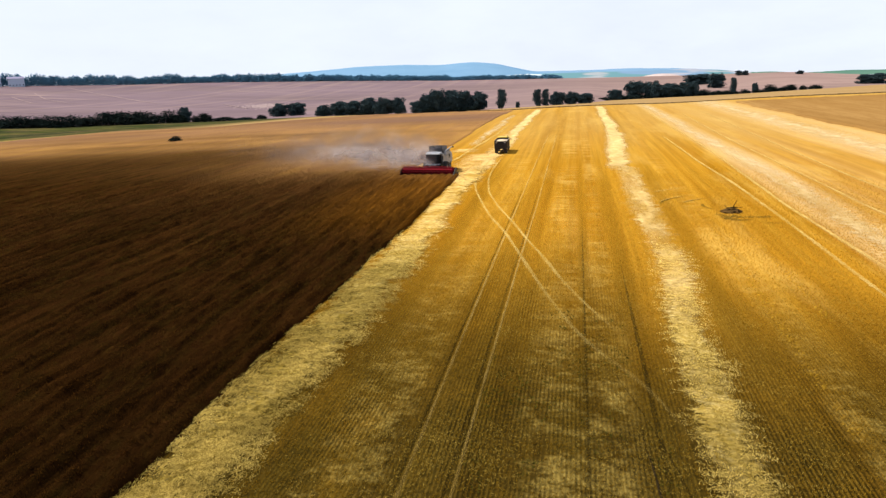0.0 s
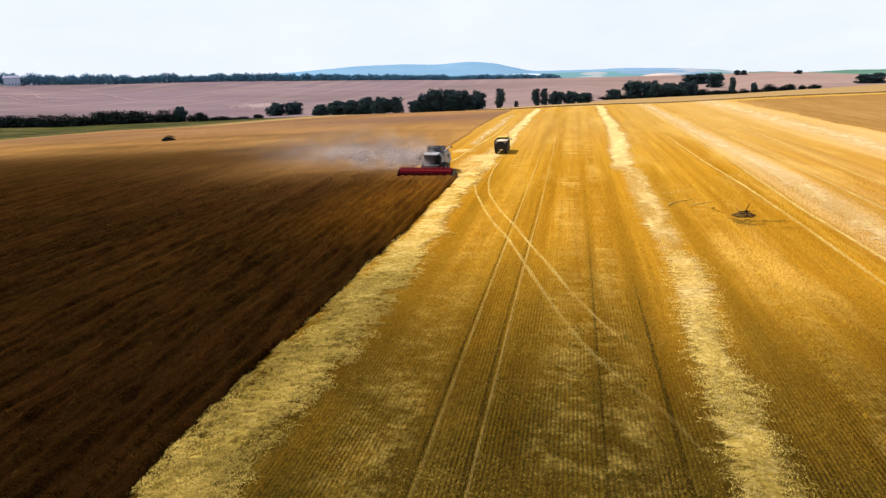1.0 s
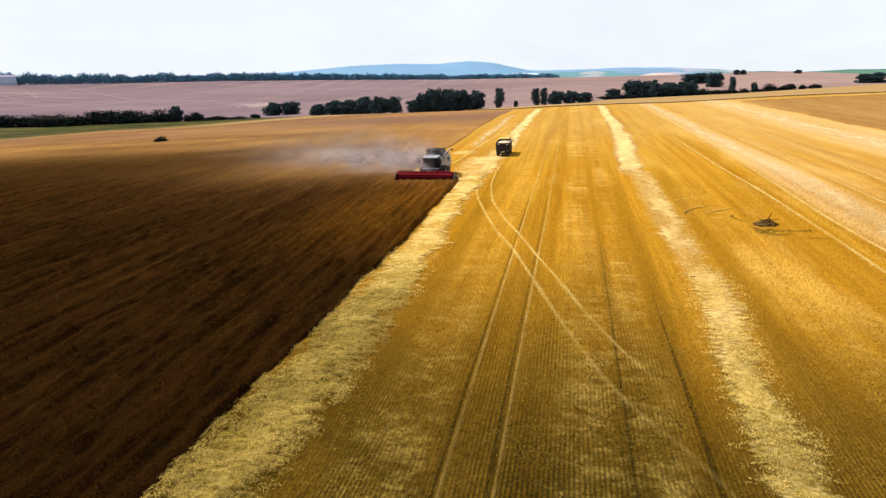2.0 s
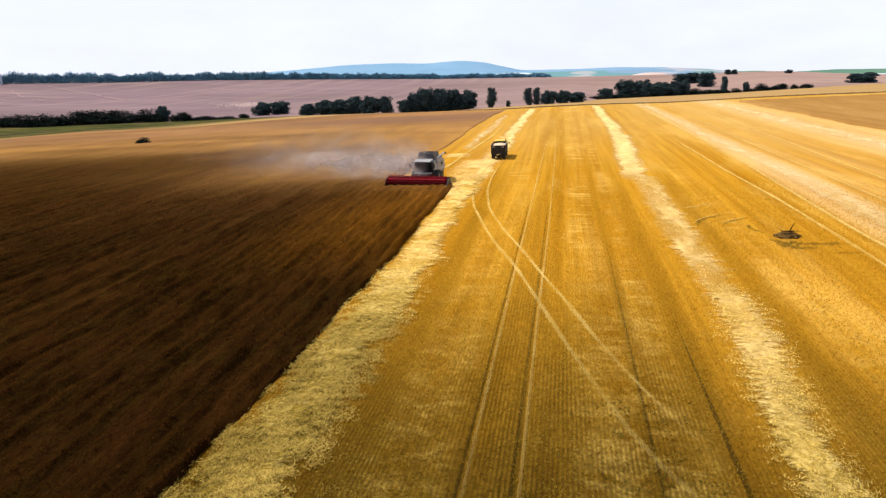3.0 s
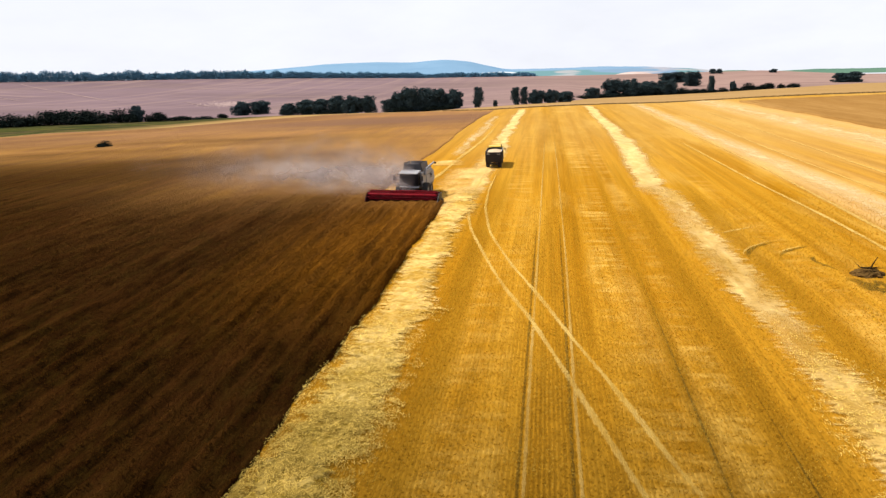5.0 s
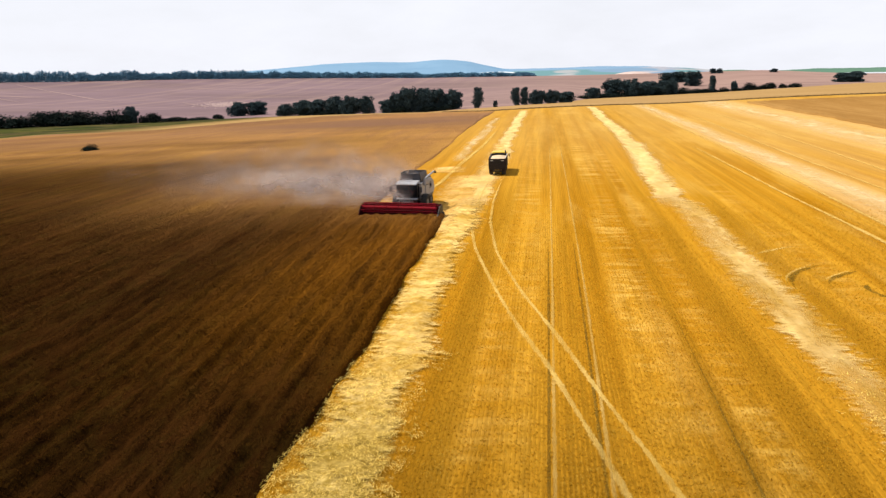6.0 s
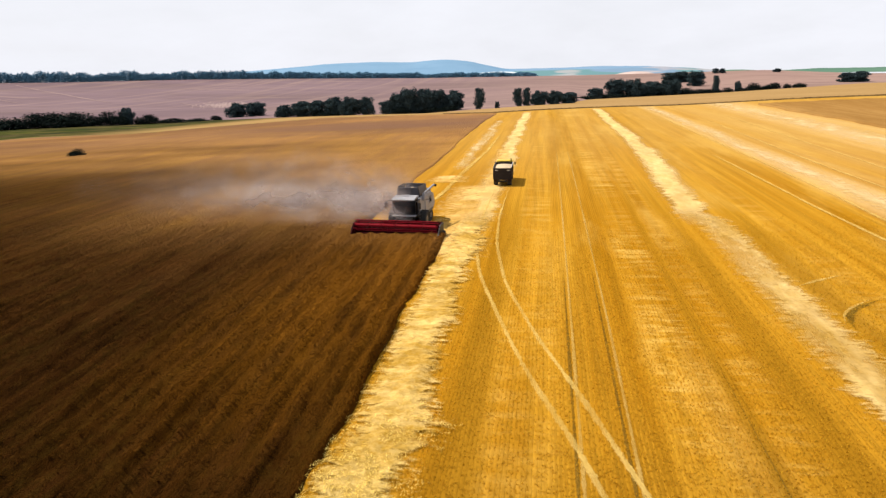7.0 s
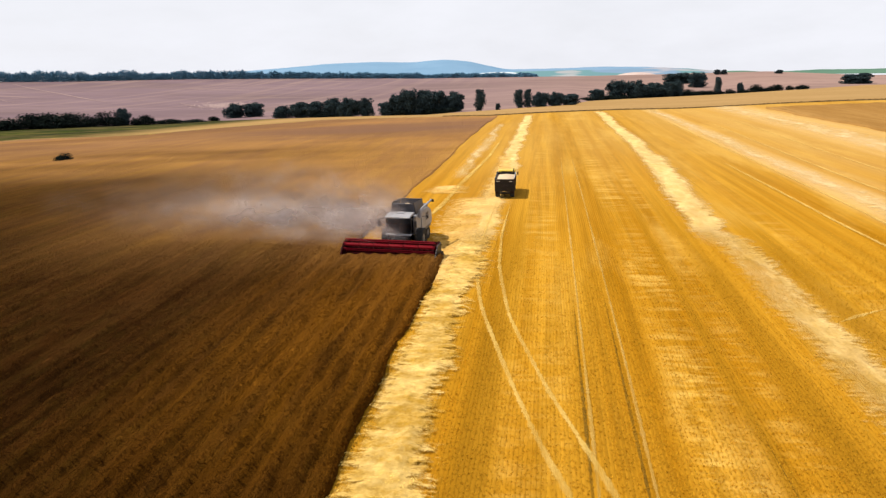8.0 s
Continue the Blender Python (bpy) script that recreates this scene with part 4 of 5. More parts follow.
def make_tree(kind, seed):
    """A unit tree: 1 high, 1 wide; scaled where it stands."""
    g = np.random.default_rng(seed)
    root = new({"r": "tree", "p": "poplar", "b": "bush"}[kind])
    bm = bmesh.new()
    if kind == "b":
        for k in range(6):
            a = k * 1.05 + g.random()
            cone(bm, (0, 0, -0.02), (0.28 * math.cos(a), 0.28 * math.sin(a), 0.5), 0.02, 0.008, 6)
        blobs = []
        for a in g.random(26) * 6.283:
            q = g.random() ** 0.5
            blobs.append(((0.40 * q * math.cos(a), 0.40 * q * math.sin(a), 0.10 + 0.62 * (1 - q * q * 0.6) * g.random()), 0.12 + 0.10 * g.random()))
        stretch = 1.5
    elif kind == "p":
        cone(bm, (0, 0, -0.03), (0.02, 0, 0.9), 0.05, 0.01)
        for k in range(9):
            a, h = k * 2.4, 0.15 + 0.07 * k
            cone(bm, (0, 0, h), (0.3 * math.cos(a), 0.3 * math.sin(a), h + 0.16), 0.02, 0.006, 5)
        blobs = [((0.22 * (g.random() - 0.5) * 2, 0.22 * (g.random() - 0.5) * 2, 0.08 + 0.84 * k / 29), 0.15 + 0.10 * math.sin(math.pi * (k + 2) / 32)) for k in range(30)]
        stretch = 0.55
    else:
        cone(bm, (0, 0, -0.03), (0.01, 0.02, 0.45), 0.045, 0.028)
        cone(bm, (0.01, 0.02, 0.45), (0.03, 0, 0.85), 0.028, 0.006)
        for k in range(8):
            a, h = k * 2.4 + g.random(), 0.22 + 0.05 * k
            cone(bm, (0.005, 0.01, h), (0.36 * math.cos(a), 0.36 * math.sin(a), h + 0.24), 0.02, 0.006, 5)
        blobs = []
        leaders = [(0.22 * math.cos(k * 1.7 + g.random()), 0.22 * math.sin(k * 1.7 + g.random()), 0.74 + 0.26 * g.random(), 0.26 + 0.09 * g.random()) for k in range(4)]
        leaders[0] = (0.03, -0.02, 0.98, 0.30)
        for k in range(72):
            lx, ly, top, spread = leaders[k % 4]
            h = 0.06 + (top - 0.14) * g.random() ** 0.85
            reach = spread * math.sqrt(max(0.08, 1 - ((h / top - 0.45) / 0.62) ** 2)) * math.sqrt(g.random())
            a = g.random() * 6.283
            blobs.append(((lx + reach * math.cos(a), ly + reach * math.sin(a), h), 0.09 + 0.08 * g.random()))
        stretch = 1.0
    part("trunk", bm, BARK, root)
    verts = np.vstack([clump(c, (r * 1.25, r * 1.25, r * stretch), 170, 0.052, g) for c, r in blobs])
    verts[:, 2] = np.clip(verts[:, 2], 0.0, 1.04)
    crown = fast_mesh("crown", verts, np.arange(len(verts)).reshape(-1, 3), HEDGE_LEAF if kind == "b" else LEAF)
    crown.parent = root
    return root


KINDS = {"r": [make_tree("r", 1), make_tree("r", 2), make_tree("r", 3)], "p": [make_tree("p", 4), make_tree("p", 5)], "b": [make_tree("b", 6), make_tree("b", 7)]}
USED = set()
SAY = {"r": ("dark green broad-leaved tree in the field belt", "tree", "belt trees"), "p": ("slim dark green poplar-like tree in the belt", "tree", "belt poplars"), "b": ("low dense dark green bush in the hedge", "bush", "hedge bushes")}


def plant(x, y, high, wide, kind, index):
    src = KINDS[kind][index % len(KINDS[kind])]
    m = pose(x, y, float(ground(x, y)) - 0.1, 0, 0, (index * 67) % 360) @ Matrix.Diagonal((wide, wide, high, 1))
    if src in USED:
        ob = copy_thing(src, m @ Matrix.Diagonal((1 / src.scale.x, 1 / src.scale.y, 1 / src.scale.z, 1)))
    else:
        USED.add(src)
        src.matrix_basis = m
        ob = src
    return ob


TREES = (
    ("b", (-350, 357, 8.4, 33.5), (-339, 367, 8.5, 31.4), (-328, 378, 8.8, 25.1), (-318, 386, 8.9, 29.3), (-303, 398, 10.9, 23.0), (-293, 405, 11.0, 25.1), (-284, 412, 10.6, 23.0), (-269, 422, 10.2, 18.8)),
    ("b", (-252, 432, 7.6, 14.2), (-245, 447, 3.9, 17.1), (-241, 472, 2.5, 17.8), (-239, 495, 4.3, 8.3), (30, 739, 4.0, 16.1), (145, 838, 8.3, 21.4), (193, 858, 6.4, 12.0), (221, 862, 10.4, 17.2)),
    ("b", (48, 772, 6.0, 16.0), (58, 778, 5.5, 18.0), (72, 788, 6.5, 20.0), (90, 796, 6.0, 20.0), (110, 806, 6.5, 20.0), (124, 814, 6.0, 18.0), (137, 828, 7.0, 18.0), (160, 846, 6.5, 18.0)),
    ("b", (170, 852, 6.0, 16.0), (181, 862, 5.5, 16.0), (233, 864, 5.0, 14.0), (208, 862, 5.0, 14.0), (-100, 474, 5.0, 13.0), (-82, 478, 5.0, 14.0), (-70, 480, 4.5, 13.0), (-153, 474, 4.5, 14.0)),
    ("b", (244, 866, 8.8, 17.4), (257, 863, 6.4, 8.2), (269, 859, 6.2, 14.3)),
    ("r", (-262, 426, 10.5, 9.2), (-238, 529, 11.3, 14.9), (-227, 534, 10.5, 16.6), (-185, 486, 8.7, 12.9), (-170, 481, 10.5, 14.6), (-159, 479, 10.5, 15.4), (-147, 478, 12.8, 15.3), (-134, 471, 12.5, 12.2)),
    ("r", (-125, 474, 12.2, 12.2), (-109, 478, 8.9, 13.1), (-104, 479, 13.5, 14.0), (-96, 480, 16.7, 14.0), (-87, 482, 15.9, 16.0), (-77, 484, 14.5, 14.0), (-67, 485, 13.7, 13.1), (-38, 458, 4.2, 3.1)),
    ("r", (-13, 500, 9.9, 11.5), (-3, 505, 9.5, 10.1), (7, 520, 7.5, 14.9), (42, 759, 11.3, 16.5), (63, 798, 19.7, 25.5), (84, 796, 19.5, 22.8), (101, 804, 15.7, 21.7), (116, 812, 16.6, 19.2)),
    ("r", (129, 820, 17.2, 15.3), (195, 1032, 20.4, 26.4), (206, 866, 12.1, 7.1), (178, 1136, 15.4, 28.9), (194, 1134, 16.2, 28.9), (208, 1131, 13.5, 21.2), (285, 1320, 8.8, 11.3), (294, 1318, 8.8, 11.3)),
    ("r", (379, 1296, 6.6, 12.4), (368, 984, 12.1, 22.9), (379, 979, 13.4, 26.4)),
    ("p", (-48, 457, 12.8, 8.3), (-27, 489, 11.7, 8.0), (-21, 490, 11.6, 7.1), (181, 861, 19.3, 10.3)),
)
for kind, *spots in TREES:
    for x, y, high, wide in spots:
        k = len(USED) + int(x * 7 + y)
        tagged(plant(x, y, high, wide, kind, k), *SAY[kind])
tagged(plant(-118.5, 186.5, 2.1, 4.0, "b", 1), "lone low dark bush standing in the ripe crop", "bush")


def build_far_belt():
    """The long belt of trees across the far side of the pale field."""
    g = np.random.default_rng(21)
    verts = []
    for a in np.arange(1.3, 62.0, 0.08):
        d = FAR_D - 4 + 14 * g.random()
        x, y = -math.sin(radians(a)) * d, math.cos(radians(a)) * d
        stand = float(bumps(a * 1.7, 0.0, 1.0))
        h = (6.5 + 11.5 * min(1.0, max(0.0, (a - 1.3) / 42.0))) * (0.62 + 0.5 * stand + 0.26 * g.random() ** 2)
        z = float(ground(x, y))
        for k in range(4):
            c = (x + 5 * (g.random() - 0.5), y + 5 * (g.random() - 0.5), z + h * (0.12 + 0.21 * k))
            wide = (6.6 - 0.8 * k) * (0.7 + 0.5 * g.random())
            verts.append(clump(c, (wide, wide, h * 0.25), 62, 1.7, g))
    v = np.vstack(verts)
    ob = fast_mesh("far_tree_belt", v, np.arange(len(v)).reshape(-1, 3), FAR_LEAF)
    tagged(ob, "long dense belt of far trees, tinted blue for haze, beyond the pale field", "trees", kind="stuff")


build_far_belt()


# ---- far hills ----
RIDGE = ((60, -0.02), (30, -0.018), (24.2, -0.0062), (21.1, -0.0034), (17.5, 0.0007), (13.8, 0.0011), (11.0, -0.0010), (9.6, 0.0011), (8.2, 0.0019), (6.4, -0.0014), (4.5, -0.0094), (3.4, -0.0139), (-1.3, -0.0140),
         (-4.0, -0.0131), (-7.8, -0.0150), (-11.1, -0.0187), (-13.0, -0.0225), (-14.6, -0.0221), (-16.0, -0.0245), (-16.8, -0.0244), (-19.3, -0.0223), (-21.6, -0.0226), (-30, -0.022), (-60, -0.03))


def build_hills(a0, a1, material, label):
    az = np.arange(a0, a1 + 0.01, 0.25)
    wide = np.arange(-44, 48, 0.25)
    knots = np.array(RIDGE)[::-1]
    s = np.interp(wide, knots[:, 0], knots[:, 1])
    s = np.convolve(np.pad(s, 3, "edge"), np.array([1, 2, 3, 4, 3, 2, 1]) / 16.0, "valid")
    s = np.interp(az, wide, s + 0.00035 * (bumps(wide * 3, wide * 0, 1.0) - 0.5))
    depth = np.linspace(0, 1, 9)
    d = 3600 + 1000 * depth
    x, y = -np.sin(np.radians(az))[:, None] * d[None, :], np.cos(np.radians(az))[:, None] * d[None, :]
    foot = 16 + 3600 * -0.028
    crest = 16 + 4600 * s
    z = foot + (crest - foot)[:, None] * np.sin(depth * np.pi / 2)[None, :] + 6 * (bumps(x, y, 160.0) - 0.5) * np.sin(depth * np.pi)[None, :]
    ob = sheet("backdrop_hills", x, y, z, material)
    tagged(ob, label, "hills", kind="structure")


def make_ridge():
    """Far ridge: crops low down, pale stubble patches, woods on top, with haze painted in as teal and blue."""
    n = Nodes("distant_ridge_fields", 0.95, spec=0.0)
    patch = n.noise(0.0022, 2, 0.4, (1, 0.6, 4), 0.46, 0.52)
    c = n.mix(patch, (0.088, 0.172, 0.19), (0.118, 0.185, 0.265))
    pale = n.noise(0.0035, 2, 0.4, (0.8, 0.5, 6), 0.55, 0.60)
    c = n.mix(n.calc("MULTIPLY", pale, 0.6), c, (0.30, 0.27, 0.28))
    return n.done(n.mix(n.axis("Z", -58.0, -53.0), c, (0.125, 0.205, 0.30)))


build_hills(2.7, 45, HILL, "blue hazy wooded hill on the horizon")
build_hills(-13.0, 3.2, make_ridge(), "far ridge with pale fields, tinted teal and blue for distance haze")
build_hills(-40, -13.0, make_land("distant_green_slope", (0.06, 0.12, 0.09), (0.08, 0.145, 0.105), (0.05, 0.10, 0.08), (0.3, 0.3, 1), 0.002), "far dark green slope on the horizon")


def build_knoll(az0, half, d0, deep, foot, rise, material, label):
    """A low bare rise in front of the ridge."""
    u, v = np.meshgrid(np.linspace(-1, 1, 49), np.linspace(-1, 1, 17), indexing="ij")
    az, d = np.radians(az0 + half * u), d0 + deep * v
    z = foot + rise * np.cos(u * np.pi / 2) ** 0.8 * np.cos(v * np.pi / 2) + 0.066 * rise * (bumps(u * 4 + 9, v * 3, 1.0) - 0.5)
    ob = sheet("backdrop_knoll", -np.sin(az) * d, np.cos(az) * d, z, material)
    tagged(ob, label, "hill", kind="structure")


build_knoll(-6.6, 2.0, 2200, 180, -47, 15.5, make_land("pale_knoll", (0.34, 0.27, 0.25), (0.40, 0.33, 0.31), (0.29, 0.22, 0.21), (1, 0.4, 1), 0.01), "low pale bare rise before the far ridge")
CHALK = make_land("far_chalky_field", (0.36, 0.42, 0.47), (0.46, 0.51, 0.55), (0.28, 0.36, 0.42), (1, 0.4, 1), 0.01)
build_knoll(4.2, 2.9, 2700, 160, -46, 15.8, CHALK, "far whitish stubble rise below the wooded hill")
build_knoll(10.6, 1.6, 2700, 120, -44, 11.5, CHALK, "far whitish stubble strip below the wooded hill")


def pale_track(points, width):
    """A trodden light line across the pale field."""
    p = np.array(points, float)
    t = np.linspace(0, 1, 60)
    x, y = (np.interp(t, np.linspace(0, 1, len(p)), p[:, k]) for k in (0, 1))
    w = np.linspace(-0.5, 0.5, 3)[None, :] * width * (0.6 + 0.8 * bumps(t * 17, t * 0, 1.0))[:, None]
    xx, yy = x[:, None] + w, np.repeat(y[:, None], 3, 1)
    ob = sheet("field_track", xx, yy, ground(xx, yy) + 0.35, PALE_TRACK)
    tagged(ob, "faint light track across the pale field", "track", "pale field tracks", "structure")


PALE_TRACK = make_land("trodden_pale_track", (0.185, 0.132, 0.132), (0.225, 0.162, 0.158), (0.165, 0.115, 0.118), (1, 1, 1), 0.05)
for points, wide in ((((-850, 1040), (-678, 920), (-521, 792)), 6.0), (((-823, 932), (-725, 839), (-623, 767)), 3.5), (((-791, 852), (-673, 758)), 3.5), (((-430, 790), (-354, 704)), 3.0)):
    pale_track(points, wide)


# ---- machines ----
def box(bm, x0, x1, y0, y1, z0, z1, bevel=0.0):
    made = bmesh.ops.create_cube(bm, size=1.0, matrix=Matrix.Translation(((x0 + x1) / 2, (y0 + y1) / 2, (z0 + z1) / 2)) @ Matrix.Diagonal((x1 - x0, y1 - y0, z1 - z0, 1)))
    if bevel:
        edges = list({e for v in made["verts"] for e in v.link_edges})
        bmesh.ops.bevel(bm, geom=edges, offset=bevel, segments=2, affect="EDGES", profile=0.6)


def prism(bm, outline, x0, x1, bevel=0.0):
    """An outline in y and z, drawn out along x."""
    a = [bm.verts.new((x0, y, z)) for y, z in outline]
    c = [bm.verts.new((x1, y, z)) for y, z in outline]
    n = len(outline)
    bm.faces.new(a)
    bm.faces.new(c[::-1])
    for i in range(n):
        bm.faces.new((a[i], c[i], c[(i + 1) % n], a[(i + 1) % n]))
    bmesh.ops.recalc_face_normals(bm, faces=bm.faces)
    if bevel:
        bmesh.ops.bevel(bm, geom=list(bm.edges), offset=bevel, segments=2, affect="EDGES", profile=0.6)


def shape(name, material, parent, maker, label="", smooth=False):
    bm = bmesh.new()
    maker(bm)
    return part(name, bm, material, parent, label, smooth)


def wheel(parent, x, y, r, width, rim_r, lugs=18):
    """A lugged tyre with its rim."""
    def tyre(bm):
        prof = ((rim_r, -0.42), (r * 0.9, -0.5), (r * 0.97, -0.38), (r * 0.98, 0.38), (r * 0.9, 0.5), (rim_r, 0.42))
        n = 36
        rings = [[bm.verts.new((x + w * width, y + rr * math.cos(k * 2 * math.pi / n), r + rr * math.sin(k * 2 * math.pi / n))) for rr, w in prof] for k in range(n)]
        for k in range(n):
            a, c = rings[k], rings[(k + 1) % n]
            for i in range(len(prof)):
                bm.faces.new((a[i], a[(i + 1) % len(prof)], c[(i + 1) % len(prof)], c[i]))
        bmesh.ops.recalc_face_normals(bm, faces=bm.faces)
        for k in range(lugs):
            for side in (-1, 1):
                t = (k + 0.25 * side) * 2 * math.pi / lugs
                m = Matrix.Translation((x + side * width * 0.22, y + r * 0.97 * math.cos(t), r + r * 0.97 * math.sin(t))) @ Matrix.Rotation(t, 4, "X") @ Matrix.Rotation(side * 0.5, 4, "Y")
                bmesh.ops.create_cube(bm, size=1.0, matrix=m @ Matrix.Diagonal((width * 0.5, r * 0.07, r * 0.07, 1)))
    t = shape("wheel", RUBBER, parent, tyre)

    def rim(bm):
        m = Matrix.Translation((x, y, r)) @ Matrix.Rotation(math.pi / 2, 4, "Y")
        bmesh.ops.create_cone(bm, cap_ends=True, segments=28, radius1=rim_r, radius2=rim_r * 0.98, depth=width * 0.7, matrix=m)
        for s in (-1, 1):
            bmesh.ops.create_cone(bm, cap_ends=True, segments=16, radius1=rim_r * 0.4, radius2=rim_r * 0.4, depth=0.1,
                                  matrix=Matrix.Translation((x + s * width * 0.37, y, r)) @ Matrix.Rotation(math.pi / 2, 4, "Y"))
    shape("rim", RIM, t, rim)


RED = worn("red_header_paint", (0.19, 0.005, 0.013), 0.55, amount=0.08, spec=0.04)
DARK_RED = worn("dark_red_steel", (0.022, 0.001, 0.0025), 0.7, amount=0.06, spec=0.03)
CREAM = worn("pale_machine_paint", (0.23, 0.235, 0.26), 0.45, amount=0.25)
GREY_PAINT = worn("grey_machine_paint", (0.040, 0.042, 0.055), 0.5, amount=0.12)
DARK = worn("dark_steel", (0.0144, 0.0144, 0.01584), 0.6, amount=0.25)
RUBBER = worn("black_rubber", (0.018, 0.018, 0.018), 0.85, amount=0.18, spec=0.2)
RIM = worn("rim_paint", (0.16, 0.145, 0.125), 0.5, amount=0.4)
STEEL = worn("bare_steel", (0.45, 0.45, 0.46), 0.4, 0.8, amount=0.3)
GLASS = worn("dark_cab_glass", (0.004, 0.0045, 0.006), 0.1, amount=0.01, spec=0.05)
YELLOW = worn("yellow_cab_paint", (0.4464, 0.3024, 0.0144), 0.45, amount=0.2)
BODY_DARK = worn("dark_truck_paint", (0.008, 0.006, 0.007), 0.5, amount=0.06, spec=0.25)
LAMP = worn("pale_lamp_glass", (0.504, 0.4752, 0.432), 0.25, amount=0.1)
GRAIN_HEAP = make_land("heaped_grain", (0.396, 0.3024, 0.2016), (0.4464, 0.36, 0.2592), (0.3456, 0.2592, 0.1584), (1, 1, 1), 1.5, 0.6)


def combine(m):
    c = new("combine_harvester")
    # header: table, knife, back sheet, auger, reel
    head = shape("header", DARK_RED, c, lambda bm: prism(bm, ((0.0, 0.10), (0.35, 0.16), (1.25, 0.20), (1.30, 1.05), (1.45, 1.05), (1.45, 0.12), (0.3, 0.06)), -4.5, 4.5), "dark red cutting table and back sheet")
    shape("top_beam", DARK_RED, head, lambda bm: box(bm, -4.5, 4.5, 1.28, 1.50, 1.05, 1.22, 0.03))

    def knife(bm):
        box(bm, -4.5, 4.5, -0.06, 0.04, 0.07, 0.12)
        for k in range(58):
            x = -4.45 + k * 0.156
            prism(bm, ((-0.18, 0.09), (-0.02, 0.06), (-0.02, 0.12)), x - 0.015, x + 0.015)
    shape("knife", STEEL, head, knife, "toothed steel knife bar")

    def auger(bm):
        cone(bm, (-4.4, 0.85, 0.52), (4.4, 0.85, 0.52), 0.18, 0.18, 16)
        n, turns = 260, 14
        for side in (-1, 1):
            prev = None
            for k in range(n // 2):
                t = k / (n // 2)
                a = side * t * turns * math.pi
                x = side * (4.4 - 3.6 * t)
                v = (bm.verts.new((x, 0.85 + 0.17 * math.cos(a), 0.52 + 0.17 * math.sin(a))), bm.verts.new((x, 0.85 + 0.31 * math.cos(a), 0.52 + 0.31 * math.sin(a))))
                if prev:
                    bm.faces.new((prev[0], v[0], v[1], prev[1]))
                prev = v
    shape("auger", DARK_RED, head, auger)
    reel = shape("reel", RED, c, lambda bm: cone(bm, (-4.35, 0.2, 1.0), (4.35, 0.2, 1.0), 0.13, 0.13, 12), "red pick-up reel with tine bars")
    for k in range(6):
        a = k * math.pi / 3 + 0.5
        by, bz = 0.2 + 0.5 * math.cos(a), 1.0 + 0.5 * math.sin(a)

        def bat(bm):
            cone(bm, (-4.35, by, bz), (4.35, by, bz), 0.035, 0.035, 8)
            box(bm, -4.35, 4.35, by - 0.012, by + 0.012, bz - 0.035, bz)
            for t in range(44):
                x = -4.3 + t * 0.2
                cone(bm, (x, by, bz), (x, by + 0.05, bz - 0.25), 0.009, 0.006, 4)
        shape("bat", RED, reel, bat)
    for k in range(7):
        x = -4.3 + k * 8.6 / 6

        def spider(bm):
            for j in range(6):
                a = j * math.pi / 3 + 0.5
                cone(bm, (x, 0.2, 1.0), (x, 0.2 + 0.54 * math.cos(a), 1.0 + 0.54 * math.sin(a)), 0.035, 0.025, 6)
        shape("spider", DARK_RED, reel, spider)
    for s in (-1, 1):
        shape("reel_arm", DARK_RED, c, lambda bm: prism(bm, ((0.15, 0.95), (0.2, 1.1), (1.4, 1.28), (1.45, 1.1)), s * 4.46 - 0.05, s * 4.46 + 0.05))
        shape("divider", BODY_DARK if s > 0 else DARK_RED, c,
              lambda bm: prism(bm, ((-0.75, 0.12), (-0.1, 0.72), (0.35, 1.15), (1.45, 1.18), (1.5, 0.1), (0.0, 0.05)), s * 4.58 - 0.06, s * 4.58 + 0.06, 0.015), "pointed crop divider at the end of the header")
        shape("skid_wheel", RUBBER, c, lambda bm: cone(bm, (s * 4.75, 0.7, 0.3), (s * 4.98, 0.7, 0.3), 0.3, 0.3, 20))
    shape("feeder_house", DARK, c, lambda bm: prism(bm, ((1.1, 0.3), (1.1, 0.95), (3.6, 1.75), (3.6, 0.95)), -0.75, 0.75, 0.03))
    # chassis and body
    shape("chassis", DARK, c, lambda bm: (box(bm, -1.0, 1.0, 2.6, 8.2, 0.95, 1.5, 0.04), box(bm, -1.8, 1.8, 3.25, 3.65, 0.8, 1.2, 0.04), box(bm, -1.3, 1.3, 7.05, 7.35, 0.55, 0.85, 0.03)))
    side = ((2.95, 1.75), (2.95, 3.25), (3.5, 3.42), (7.3, 3.42), (8.5, 2.9), (8.9, 1.7), (8.3, 1.35), (4.7, 1.35), (4.5, 1.75))
    body = shape("body", CREAM, c, lambda bm: prism(bm, side, -1.55, 1.55, 0.05), "pale grey panelled body, dusty")
    for s in (-1, 1):
        for y0, y1 in ((4.75, 6.1), (6.14, 7.5)):
            shape("side_panel", CREAM, body, lambda bm: prism(bm, ((y0, 1.5), (y0, 3.25), (y1, 3.25 - 0.12 * (y1 > 7)), (y1, 1.5)), s * 1.6 - 0.035, s * 1.6 + 0.035, 0.02))
        shape("lower_skirt", GREY_PAINT, body, lambda bm: prism(bm, ((4.7, 1.2), (4.8, 1.48), (8.0, 1.48), (7.9, 1.25)), s * 1.6 - 0.03, s * 1.6 + 0.03, 0.01))
        shape("air_grille", DARK, body, lambda bm: [prism(bm, ((6.3, 2.2 + k * 0.09), (6.3, 2.25 + k * 0.09), (7.2, 2.25 + k * 0.09), (7.2, 2.2 + k * 0.09)), s * 1.645 - 0.012, s * 1.645 + 0.012) for k in range(9)])
        wheel(c, s * 1.92, 3.45, 1.02, 0.85, 0.48)
